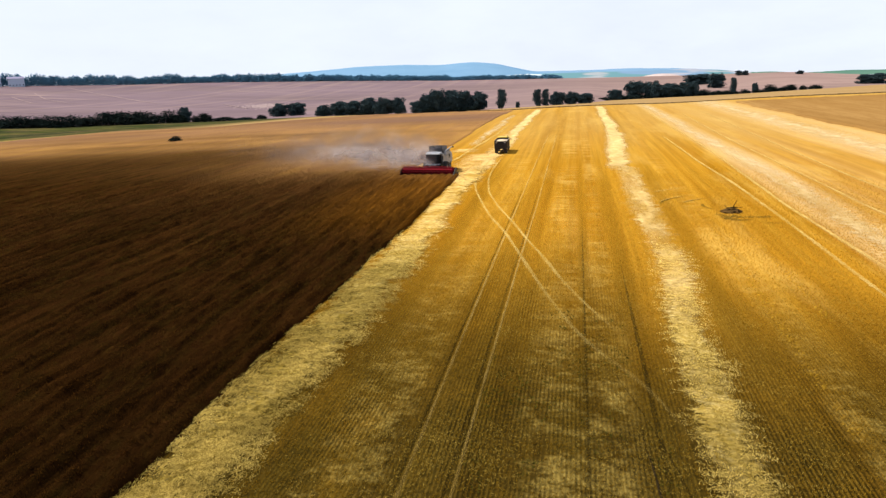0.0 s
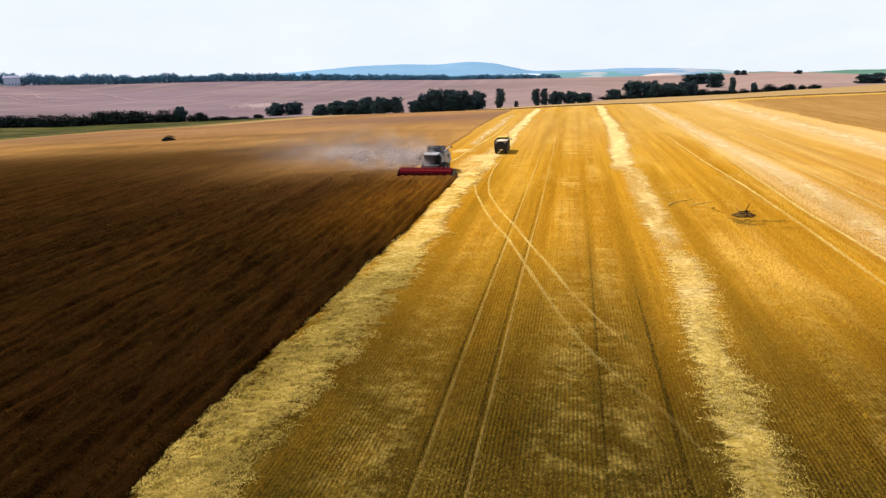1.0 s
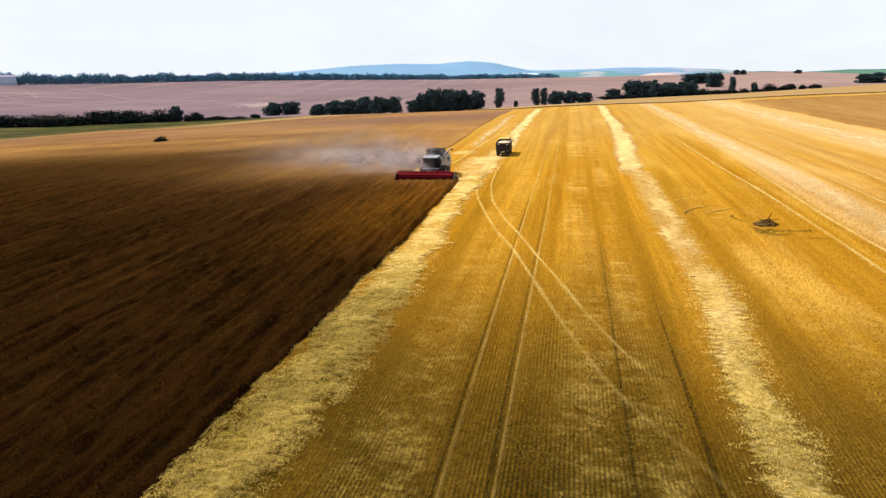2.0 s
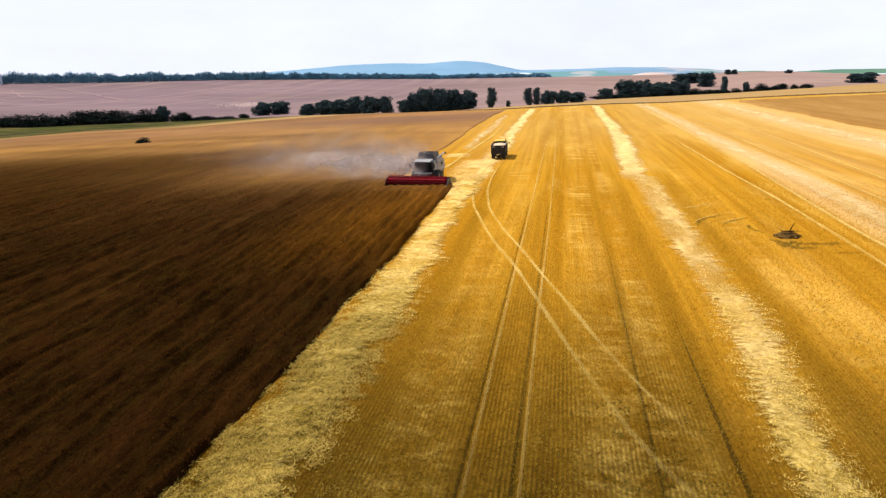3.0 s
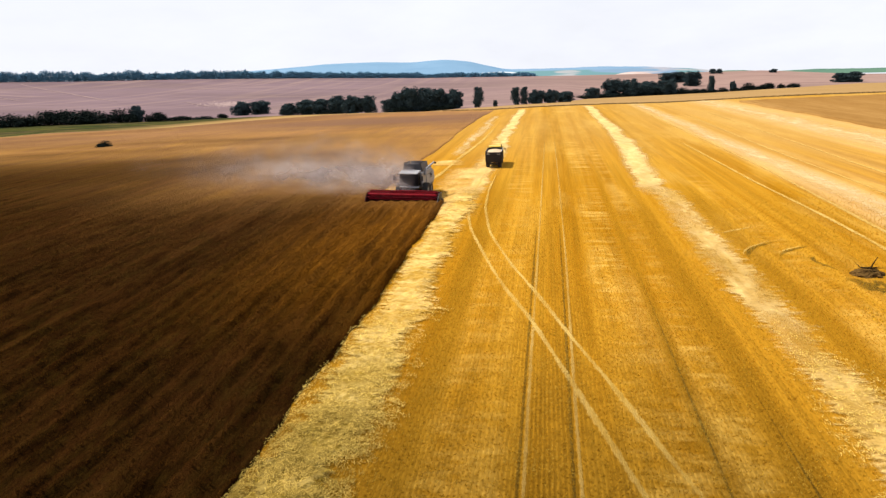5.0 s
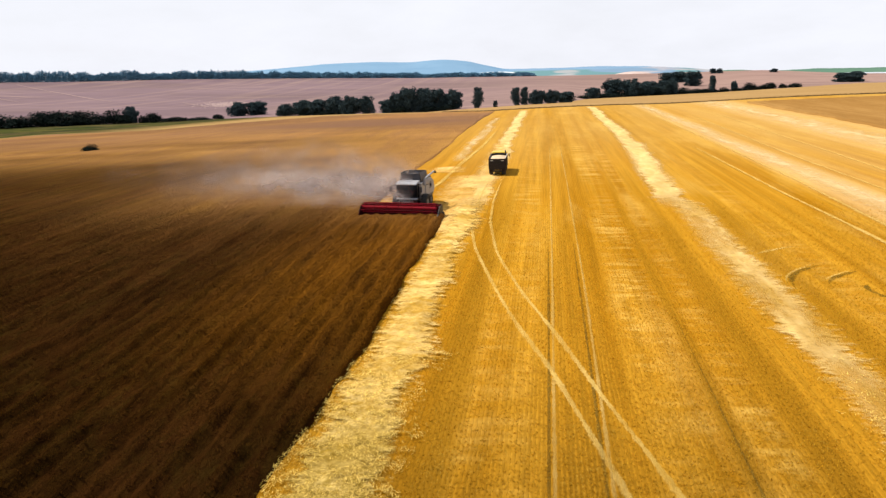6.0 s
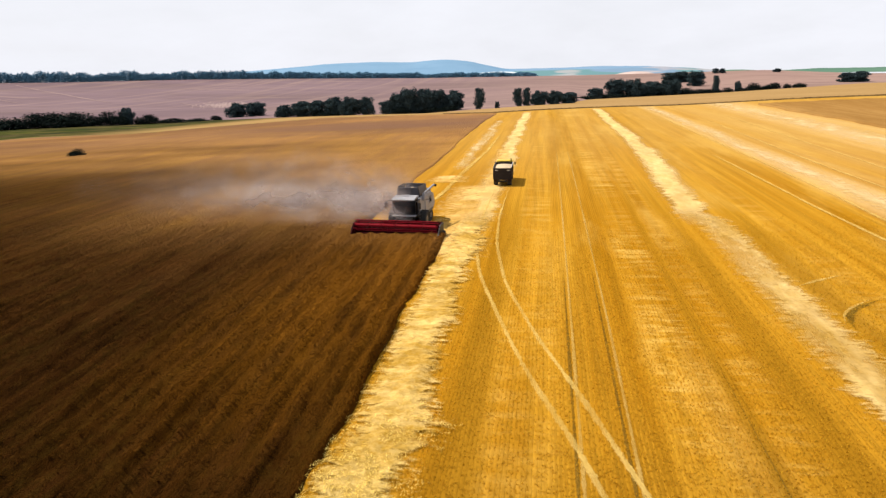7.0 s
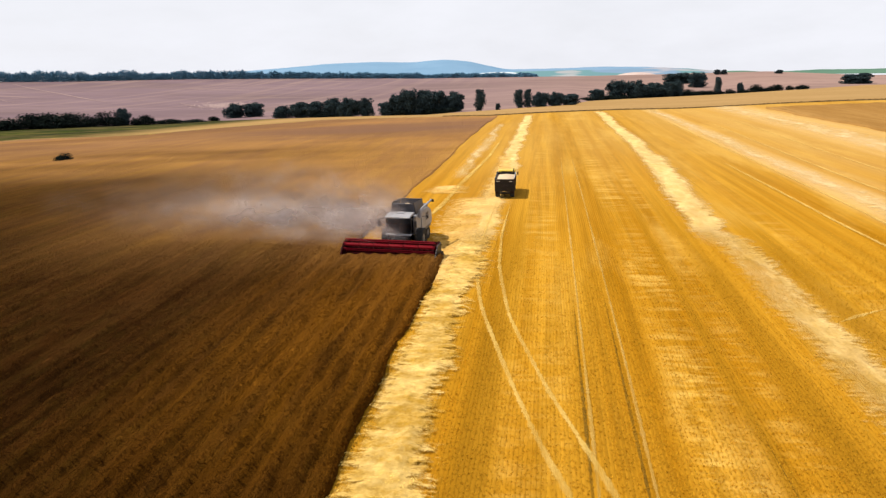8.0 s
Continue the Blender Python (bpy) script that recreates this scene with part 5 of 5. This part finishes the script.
        wheel(c, s * 1.35, 7.2, 0.68, 0.5, 0.33, 14)
    shape("straw_hood", GREY_PAINT, c, lambda bm: prism(bm, ((8.3, 1.2), (8.5, 2.7), (9.3, 2.2), (9.45, 0.95), (8.9, 0.8)), -1.1, 1.1, 0.04))
    # cab
    cab = shape("cab", GREY_PAINT, c, lambda bm: (box(bm, -1.32, 1.32, 1.75, 3.3, 1.66, 1.82, 0.04), box(bm, -1.2, 1.2, 2.9, 3.2, 1.9, 3.5, 0.03)), "cab with dark glass and pale roof")
    # the front glass bows out and leans forward to the top
    def glass(bm):
        n = 10
        rows = []
        for y_mid, z, half in ((1.70, 1.82, 1.28), (1.52, 2.35, 1.38), (1.46, 2.85, 1.42), (1.58, 3.44, 1.36)):
            rows.append([bm.verts.new((half * (2 * i / n - 1), y_mid + 0.28 * (2 * i / n - 1) ** 2, z)) for i in range(n + 1)])
        back = [[bm.verts.new((x, 2.95, z)) for x in (-1.32, 1.32)] for z in (1.82, 3.44)]
        for a, b in zip(rows, rows[1:]):
            for i in range(n):
                bm.faces.new((a[i], a[i + 1], b[i + 1], b[i]))
        for i, k in ((0, 0), (n, 1)):
            bm.faces.new([r[i] for r in rows] + [back[1][k], back[0][k]])
        bm.faces.new(rows[-1] + [back[1][1], back[1][0]])
        bm.faces.new(rows[0] + [back[0][1], back[0][0]])
        bmesh.ops.recalc_face_normals(bm, faces=bm.faces)
    shape("windscreen", GLASS, cab, glass, "dark bowed cab glass")
    shape("wiper", DARK, cab, lambda bm: cone(bm, (0.05, 1.50, 1.95), (0.35, 1.42, 2.75), 0.018, 0.012, 5))
    for s in (-1, 1):
        shape("pillar", DARK, cab, lambda bm: cone(bm, (s * 1.31, 1.96, 1.84), (s * 1.41, 1.86, 3.44), 0.05, 0.05, 8))
        shape("mirror", DARK, cab, lambda bm: (cone(bm, (s * 1.15, 1.75, 3.40), (s * 1.75, 1.35, 3.42), 0.03, 0.03, 6), cone(bm, (s * 1.75, 1.35, 3.42), (s * 2.02, 1.35, 3.28), 0.03, 0.03, 6), box(bm, s * 2.02 - 0.17, s * 2.02 + 0.17, 1.28, 1.40, 2.62, 3.26, 0.04)), "black mirror on a long bent arm")
        shape("side_cheek", GREY_PAINT, cab, lambda bm: prism(bm, ((2.35, 1.70), (2.25, 2.6), (2.35, 3.3), (3.0, 3.4), (3.0, 1.70)), s * 1.50 - 0.06, s * 1.50 + 0.06, 0.03))
        shape("handrail", DARK, cab, lambda bm: cone(bm, (s * 1.60, 2.2, 1.75), (s * 1.60, 2.2, 3.0), 0.022, 0.022, 6))
        for lamp_x in (0.45, 0.80, 1.08):
            shape("work_lamp", LAMP, cab, lambda bm: box(bm, s * lamp_x - 0.09, s * lamp_x + 0.09, 1.30, 1.38, 3.47, 3.58, 0.02))
    shape("roof", CREAM, cab, lambda bm: prism(bm, ((1.36, 3.46), (1.38, 3.54), (1.80, 3.66), (2.75, 3.76), (3.1, 3.74), (3.15, 3.46)), -1.40, 1.40, 0.09), "pale domed cab roof with a front visor")
    shape("roof_hatch", CREAM, cab, lambda bm: box(bm, -0.45, 0.45, 2.35, 2.95, 3.70, 3.80, 0.03))
    shape("bumper", CREAM, cab, lambda bm: prism(bm, ((1.56, 1.66), (1.52, 1.74), (1.58, 1.81), (1.9, 1.82), (1.9, 1.65)), -1.42, 1.42, 0.02), "pale rounded band below the windscreen")
    # ladder on the machine's own left
    def ladder(bm):
        for dy in (0.0, 0.45):
            cone(bm, (1.75, 2.2 + dy, 0.5), (1.6, 2.2 + dy, 2.6), 0.025, 0.025, 6)
        for k in range(5):
            box(bm, 1.62 - 0.02 * k + 0.02, 1.80 - 0.02 * k, 2.2, 2.65, 0.55 + 0.28 * k, 0.59 + 0.28 * k)
        box(bm, 1.2, 1.75, 2.1, 3.1, 1.70, 1.75)
    shape("ladder", DARK, c, ladder)
    # grain tank with raised sides
    tank = shape("grain_tank", GREY_PAINT, c, lambda bm: box(bm, -1.4, 1.4, 3.5, 6.2, 3.35, 3.6, 0.03), "grey grain tank with raised flaps")
    def flap(bm, p):
        v = [bm.verts.new(q) for q in p]
        f = bm.faces.new(v)
        r = bmesh.ops.extrude_face_region(bm, geom=[f])
        bmesh.ops.translate(bm, verts=[g for g in r["geom"] if isinstance(g, bmesh.types.BMVert)], vec=(0, 0, 0.05))
        bmesh.ops.recalc_face_normals(bm, faces=bm.faces)
    for p in (((-1.4, 3.5, 3.6), (1.4, 3.5, 3.6), (1.16, 3.42, 4.42), (-1.16, 3.42, 4.42)),
              ((-1.4, 6.2, 3.6), (1.4, 6.2, 3.6), (1.2, 6.3, 4.38), (-1.2, 6.3, 4.38))):
        shape("flap", GREY_PAINT, tank, lambda bm: flap(bm, p))
    for s in (-1, 1):
        shape("flap", GREY_PAINT, tank, lambda bm: flap(bm, ((s * 1.4, 3.5, 3.6), (s * 1.4, 6.2, 3.6), (s * 1.28, 6.25, 4.42), (s * 1.26, 3.40, 4.56))))
        shape("corner_post", DARK, tank, lambda bm: cone(bm, (s * 1.4, 3.48, 3.55), (s * 1.22, 3.39, 4.60), 0.06, 0.05, 6))
    for ends, y, z in ((1.18, 3.41, 4.46), (1.22, 6.3, 4.42)):
        shape("top_rim", GREY_PAINT, tank, lambda bm: cone(bm, (-ends, y, z), (ends, y, z), 0.035, 0.035, 6))
    for half in (-0.4, 0.4):
        shape("flap_rib", DARK, tank, lambda bm: cone(bm, (half * 1.1, 3.45, 3.62), (half, 3.375, 4.42), 0.03, 0.03, 5))
    shape("tank_grain", GRAIN_HEAP, tank, lambda bm: cone(bm, (0, 4.85, 3.62), (0, 4.85, 4.25), 1.25, 0.15, 18), "heaped grain inside the tank")
    shape("engine_cover", GREY_PAINT, c, lambda bm: prism(bm, ((6.45, 3.35), (6.5, 3.75), (7.9, 3.65), (8.3, 3.1)), -1.3, 1.3, 0.05))
    shape("exhaust", STEEL, c, lambda bm: cone(bm, (-0.9, 7.2, 3.6), (-0.9, 7.2, 4.2), 0.08, 0.08, 10))
    pipe = shape("unloading_pipe", CREAM, c, lambda bm: (cone(bm, (1.72, 4.0, 3.0), (1.72, 4.0, 3.75), 0.2, 0.2, 14), cone(bm, (1.72, 3.95, 3.75), (2.1, 6.9, 4.2), 0.12, 0.11, 14)), "slim pale unloading pipe folded back")
    shape("spout", RUBBER, pipe, lambda bm: cone(bm, (2.1, 6.88, 4.2), (2.2, 7.3, 4.05), 0.12, 0.15, 12))
    shape("rear_mirror", DARK, c, lambda bm: (cone(bm, (1.6, 4.6, 2.95), (2.3, 4.5, 3.05), 0.03, 0.03, 6), box(bm, 2.28, 2.5, 4.45, 4.55, 2.85, 3.12, 0.02)))
    narrow = Matrix.Diagonal((0.945, 1, 1, 1))
    compact = Matrix.Translation((0.32, 1.75, 0)) @ Matrix.Diagonal((0.83, 0.92, 0.91, 1)) @ Matrix.Translation((0, -1.45, 0))
    for ob in c.children_recursive:
        if ob.name.split(".")[0] in ("header", "top_beam", "knife", "auger", "reel", "bat", "spider", "reel_arm", "divider", "skid_wheel"):
            ob.data.transform(narrow)
        else:
            ob.data.transform(compact)
    c.matrix_basis = m
    return tagged(c, "pale grey combine harvester with wide red header cutting crop", "combine harvester")


combine(pose(-22.3, HEADER_Y + 0.3, float(ground(-22.3, HEADER_Y + 4)), 0, 0, -6.0))


def truck(m):
    """A tipper truck that shows its tail; its front is +y."""
    t = new("grain_truck")
    shape("chassis", DARK, t, lambda bm: (box(bm, -0.55, -0.35, 0.15, 7.4, 0.72, 0.98, 0.02), box(bm, 0.35, 0.55, 0.15, 7.4, 0.72, 0.98, 0.02), box(bm, -1.0, 1.0, 1.2, 1.5, 0.42, 0.62, 0.03), box(bm, -1.0, 1.0, 6.0, 6.3, 0.42, 0.62, 0.03)))
    bed = shape("bed", BODY_DARK, t, lambda bm: (box(bm, -1.27, 1.27, 0.1, 5.2, 1.0, 1.14, 0.02), box(bm, -1.27, -1.21, 0.1, 5.2, 1.14, 2.7, 0.02), box(bm, 1.21, 1.27, 0.1, 5.2, 1.14, 2.7, 0.02), box(bm, -1.21, 1.21, 5.12, 5.2, 1.14, 2.72, 0.02)), "dark dusty tipper bed")
    shape("tailgate", BODY_DARK, bed, lambda bm: (box(bm, -1.21, 1.21, 0.08, 0.14, 1.14, 2.62, 0.015), *[box(bm, x - 0.05, x + 0.05, 0.04, 0.08, 1.14, 2.6, 0.01) for x in (-1.1, -0.37, 0.37, 1.1)], box(bm, -1.2, 1.2, 0.04, 0.08, 1.75, 1.85, 0.01)))
    for s in (-1, 1):
        for k in range(6):
            shape("rib", BODY_DARK, bed, lambda bm: box(bm, s * 1.29 - 0.02, s * 1.29 + 0.02, 0.3 + k * 0.92, 0.4 + k * 0.92, 1.05, 2.68, 0.01))
        # right rail in pale steel, its lit edge put into the material
        shape("top_rail", STEEL if s > 0 else BODY_DARK, bed, lambda bm: box(bm, s * 1.24 - 0.05, s * 1.24 + 0.05, 0.1, 5.2, 2.68, 2.75, 0.015))
        shape("marker_plate", LAMP, bed, lambda bm: box(bm, s * 0.82 - 0.22, s * 0.82 + 0.22, 0.005, 0.04, 2.3, 2.38, 0.01), "pale marker plate")
        shape("tail_lamp", DARK_RED, t, lambda bm: box(bm, s * 1.0 - 0.14, s * 1.0 + 0.14, 0.06, 0.14, 0.78, 0.9, 0.015))
        shape("mudflap", RUBBER, t, lambda bm: box(bm, s * 0.95 - 0.3, s * 0.95 + 0.3, 0.62, 0.65, 0.25, 0.98))
        wheel(t, s * 0.95, 1.35, 0.5, 0.55, 0.27, 16)
        wheel(t, s * 1.02, 6.15, 0.5, 0.3, 0.27, 16)
        shape("mirror", DARK, t, lambda bm: (cone(bm, (s * 1.15, 6.9, 2.3), (s * 1.45, 6.95, 2.35), 0.02, 0.02, 6), box(bm, s * 1.45 - 0.09, s * 1.45 + 0.09, 6.9, 6.98, 2.05, 2.5, 0.02)))
    cab = shape("cab", YELLOW, t, lambda bm: prism(bm, ((5.4, 0.8), (5.4, 2.84), (5.55, 2.96), (6.8, 2.96), (7.2, 2.25), (7.4, 1.6), (7.4, 0.75)), -1.16, 1.16, 0.06), "yellow painted driver's cab")
    shape("rear_window", GLASS, cab, lambda bm: box(bm, -0.75, 0.75, 5.375, 5.405, 2.2, 2.8, 0.01))
    shape("windscreen", GLASS, cab, lambda bm: prism(bm, ((6.84, 2.86), (6.87, 2.9), (7.25, 2.2), (7.2, 2.15)), -1.0, 1.0))
    for s in (-1, 1):
        shape("door_window", GLASS, cab, lambda bm: prism(bm, ((5.8, 2.1), (5.8, 2.8), (6.75, 2.8), (7.0, 2.1)), s * 1.165 - 0.012, s * 1.165 + 0.012))
    shape("bumper", DARK, t, lambda bm: box(bm, -1.2, 1.2, 7.38, 7.55, 0.5, 0.85, 0.03))
    shape("exhaust_stack", DARK, t, lambda bm: cone(bm, (0.95, 5.32, 1.0), (0.95, 5.32, 3.25), 0.08, 0.08, 10))

    def heap(bm):
        n, k = 14, 26
        g = [[bm.verts.new((-1.2 + 2.4 * i / n, 0.15 + 4.95 * j / k, 2.42 + 0.28 * math.sin(math.pi * i / n) * max(0.0, math.sin(math.pi * j / k)) ** 0.6 + 0.05 * noise.noise((i * 0.6, j * 0.5, 3)))) for j in range(k + 1)] for i in range(n + 1)]
        for i in range(n):
            for j in range(k):
                bm.faces.new((g[i][j], g[i + 1][j], g[i + 1][j + 1], g[i][j + 1]))
    shape("grain_load", GRAIN_HEAP, t, heap, "heaped pale grain filling the bed", True)
    t.matrix_basis = m
    return tagged(t, "dark grain truck with yellow cab parked on the stubble", "truck")


truck(pose(-13.85, 128.3, float(ground(-13.85, 131.0)), 0, 0, 0) @ Matrix.Diagonal((0.94, 0.95, 0.93, 1)))


# ---- dust behind the header ----
def build_dust():
    """Thin drifting veils, one behind the other, billowing away from the machine."""
    g = np.random.default_rng(5)
    verts, faces, uvs = [], [], []
    nu, nv = 60, 16
    for k in range(7):
        u, v = np.meshgrid(np.linspace(0, 1, nu), np.linspace(0, 1, nv), indexing="ij")
        long, tall = 22 + 24 * g.random(), 4.0 + 2.8 * g.random()
        x = -20.6 - long * u
        y = 102.4 + 0.8 * k + (3 + 0.9 * k) * u + 1.1 * (bumps(u * 9 + 13 * k, v * 3, 1.0) - 0.5) + 1.2 * (v - 0.5) * (k % 2 - 0.5)
        z = ground(x, y) + 0.1 + tall * v * (0.7 + 0.75 * np.sqrt(u)) + 0.8 * u + 0.9 * (bumps(u * 7 + 5 * k, v * 2, 1.0) - 0.5) * v
        base = k * nu * nv
        verts.append(np.stack([x, y, z], -1).reshape(-1, 3))
        i = (np.arange(nu - 1)[:, None] * nv + np.arange(nv - 1)[None, :]).ravel() + base
        faces.append(np.stack([i, i + 1, i + nv + 1, i + nv], -1))
        uvs.append(np.stack([u, v], -1).reshape(-1, 2))
    verts, faces, uvs = np.vstack(verts), np.vstack(faces), np.vstack(uvs)
    ob = link_mesh("dust_cloud", verts, faces, DUST, smooth=True)
    layer = ob.data.uv_layers.new(name="UVMap")
    layer.data.foreach_set("uv", uvs[faces.ravel()].ravel().astype(np.float32))
    tagged(ob, "pale chaff and dust drifting from the combine over the crop", "dust", kind="stuff")


def make_dust():
    n = Nodes("chaff_dust", 1.0, spec=0.0)
    uv = n.node("ShaderNodeUVMap")
    s = n.node("ShaderNodeSeparateXYZ")
    n.link(uv.outputs["UV"], s.inputs[0])

    def ease(v, a, b):
        r = n.node("ShaderNodeMapRange")
        r.interpolation_type = "SMOOTHSTEP"
        r.inputs["From Min"].default_value, r.inputs["From Max"].default_value = a, b
        n.link(v, r.inputs["Value"])
        return r.outputs["Result"]
    along = n.calc("MULTIPLY", ease(s.outputs["X"], 0.0, 0.05), ease(s.outputs["X"], 1.0, 0.05))
    across = n.calc("MULTIPLY", ease(s.outputs["Y"], 0.0, 0.45), ease(s.outputs["Y"], 1.0, 0.35))
    a = n.calc("MULTIPLY", n.calc("MULTIPLY", along, across), n.noise(0.45, 5, 0.55, (0.7, 1, 1.2), 0.28, 0.68))
    n.link(n.calc("MULTIPLY", a, 0.8), n.bsdf.inputs["Alpha"])
    return n.done((0.60, 0.51, 0.47))


DUST = make_dust()
build_dust()


# ---- brush pile and the ring of tracks round it ----
MOUND = make_land("old_straw_mound", (0.055, 0.030, 0.010), (0.12, 0.068, 0.020), (0.022, 0.013, 0.006), (1, 1, 1), 1.2, 0.9)


def brush_pile(x, y):
    g = np.random.default_rng(9)
    root = new("brush_pile")

    def mound(bm):
        bmesh.ops.create_icosphere(bm, subdivisions=3, radius=1.0)
        for v in bm.verts:
            k = 1 + 0.35 * noise.noise(v.co * 2.1)
            v.co = Vector((v.co.x * 1.1 * k, v.co.y * 0.75 * k, max(-0.1, v.co.z * 0.45 * k)))
    shape("mound", MOUND, root, mound, "low mound of old straw and soil")
    for k in range(28):
        a, h = g.random() * 6.283, 0.15 + 0.6 * g.random()
        r0, r1 = 0.2 + 0.5 * g.random(), 0.55 + 0.65 * g.random() ** 2
        b = a + 0.9 * (g.random() - 0.5)
        shape("branch", TWIG, root, lambda bm: cone(bm, (r0 * math.cos(a + 2), r0 * math.sin(a + 2), h * 0.6), (r1 * math.cos(b), r1 * math.sin(b), h * (0.2 + g.random())), 0.045, 0.012, 5))
    shape("stick", TWIG, root, lambda bm: (cone(bm, (0.1, 0, 0.1), (0.26, 0.05, 0.8), 0.06, 0.045, 7), cone(bm, (0.26, 0.05, 0.8), (0.5, 0.0, 1.35), 0.045, 0.025, 7)), "single leaning broken stick")
    root.matrix_basis = pose(x, y, float(ground(x, y)))
    return tagged(root, "dark heap of dry branches with one leaning stick", "brush pile")


brush_pile(16.9, 76.7)


def arc(cx, cy, r, a0, a1, width, material):
    """A bent track on the ground."""
    a = np.radians(np.arange(a0, a1, 2.0))
    rr = r + 0.25 * np.sin(a * 5)
    t = np.linspace(-0.5, 0.5, 5)
    w = width * (0.5 + bumps(a * 9, a * 0, 1.0)) * np.clip(np.minimum(a - a[0], a[-1] - a) * 4, 0.05, 1)
    x = cx + np.cos(a)[:, None] * (rr[:, None] + w[:, None] * t[None, :])
    y = cy + np.sin(a)[:, None] * (rr[:, None] + w[:, None] * t[None, :])
    z = ground(x, y) + 0.035 + np.array([-0.05, 0.0, -0.02, 0.0, -0.05])[None, :]
    ob = sheet("turning_track", x[:, ::-1], y[:, ::-1], z[:, ::-1], material)
    tagged(ob, "curved turning track pressed round the brush pile", "wheel track", "turning tracks", "structure")


arc(18.3, 79.6, 8.2, 126, 176, 0.7, TURNED)
arc(18.3, 79.6, 8.5, 128, 170, 0.35, RUT)
arc(18.3, 79.6, 5.8, 118, 168, 0.65, TURNED)
arc(18.3, 79.6, 6.1, 120, 160, 0.3, RUT)
arc(18.3, 79.6, 3.6, 150, 214, 0.6, TURNED)
arc(18.3, 79.6, 12.8, 112, 140, 0.6, RUT)
# trodden soil before the pile, darkened with shade put into the colour
arc(18.4, 76.0, 3.2, 178, 272, 1.7, TURNED)
arc(18.6, 76.4, 2.2, 205, 330, 1.2, TURNED)
arc(18.6, 77.4, 6.2, 272, 300, 0.5, TURNED)


# ---- far farm building ----
def farm_building(az, d, long, deep, high):
    root = new("farm_building")
    shape("wall", PLASTER, root, lambda bm: box(bm, -long / 2, long / 2, -deep / 2, deep / 2, -1.0, high))
    shape("roof", ROOF, root, lambda bm: prism(bm, ((-deep / 2 - 0.6, high), (0, high + 3.2), (deep / 2 + 0.6, high), (deep / 2 + 0.6, high - 0.2), (-deep / 2 - 0.6, high - 0.2)), -long / 2 - 0.5, long / 2 + 0.5))
    for k in range(5):
        x = -long / 2 + long * (k + 0.5) / 5
        shape("window", GLASS, root, lambda bm: box(bm, x - 0.9, x + 0.9, -deep / 2 - 0.05, -deep / 2 + 0.1, 1.5, 3.2))
    x, y = -math.sin(radians(az)) * d, math.cos(radians(az)) * d
    root.matrix_basis = pose(x, y, float(ground(x, y)), 0, 0, az)
    return tagged(root, "far white farm building with a grey-purple roof", "building")


PLASTER = worn("pale_plaster", (0.34, 0.39, 0.50), 0.9, amount=0.15)
ROOF = worn("grey_purple_roof", (0.165, 0.155, 0.25), 0.8, amount=0.2)
farm_building(42.4, 1385, 24, 12, 13.0)
farm_building(43.6, 1392, 15, 10, 13.0)


# ---- verge at the far end of the field ----
def build_verge():
    az = np.arange(-40, 9, 0.08)
    d = np.interp(az, AZ, EDGE_D)
    t = np.linspace(0, 1, 5)
    dd = d[:, None] + 1.2 * t[None, :] + 0.6 * (bumps(az * 8, az * 0, 1.0)[:, None] - 0.5)
    x, y = -np.sin(np.radians(az))[:, None] * dd, np.cos(np.radians(az))[:, None] * dd
    z = ground(x, y) + np.array([-0.1, 0.35, 0.45, 0.35, -0.1])[None, :] * (0.75 + 0.4 * bumps(az * 14, az * 0, 1.0))[:, None]
    ob = sheet("field_verge", x[:, ::-1], y[:, ::-1], z[:, ::-1], VERGE_DARK)
    tagged(ob, "low dry brown grass verge along the field end", "grass", kind="stuff")


VERGE_DARK = make_land("brown_verge_grass", (0.072, 0.0432, 0.018), (0.1152, 0.072, 0.0288), (0.0432, 0.0288, 0.0144), (1, 1, 1), 0.4)
build_verge()


# ---- pale lumps on the pale field ----
PALE_LUMP = worn("pale_lump", (0.25, 0.18, 0.175), 0.95, amount=0.3)


def build_pale_lumps():
    g = np.random.default_rng(31)
    n = 520
    d, a = 835 + 26 * g.normal(size=n), np.radians(25.2 + 1.0 * g.normal(size=n))
    x, y = -np.sin(a) * d, np.cos(a) * d
    z = ground(x, y)
    s = 0.4 + 0.6 * g.random(n)
    v = np.array([(1, 0, 0), (0, 1, 0), (-1, 0, 0), (0, -1, 0), (0, 0, 1.0)])
    verts = (np.stack([x, y, z], -1)[:, None, :] + v[None] * s[:, None, None]).reshape(-1, 3)
    f = np.array([(0, 1, 4), (1, 2, 4), (2, 3, 4), (3, 0, 4)])
    ob = fast_mesh("pale_lumps", verts, (f[None] + 5 * np.arange(n)[:, None, None]).reshape(-1, 3), PALE_LUMP)
    tagged(ob, "scattered pale lumps in a patch of the far field", "clods", kind="stuff")


build_pale_lumps()
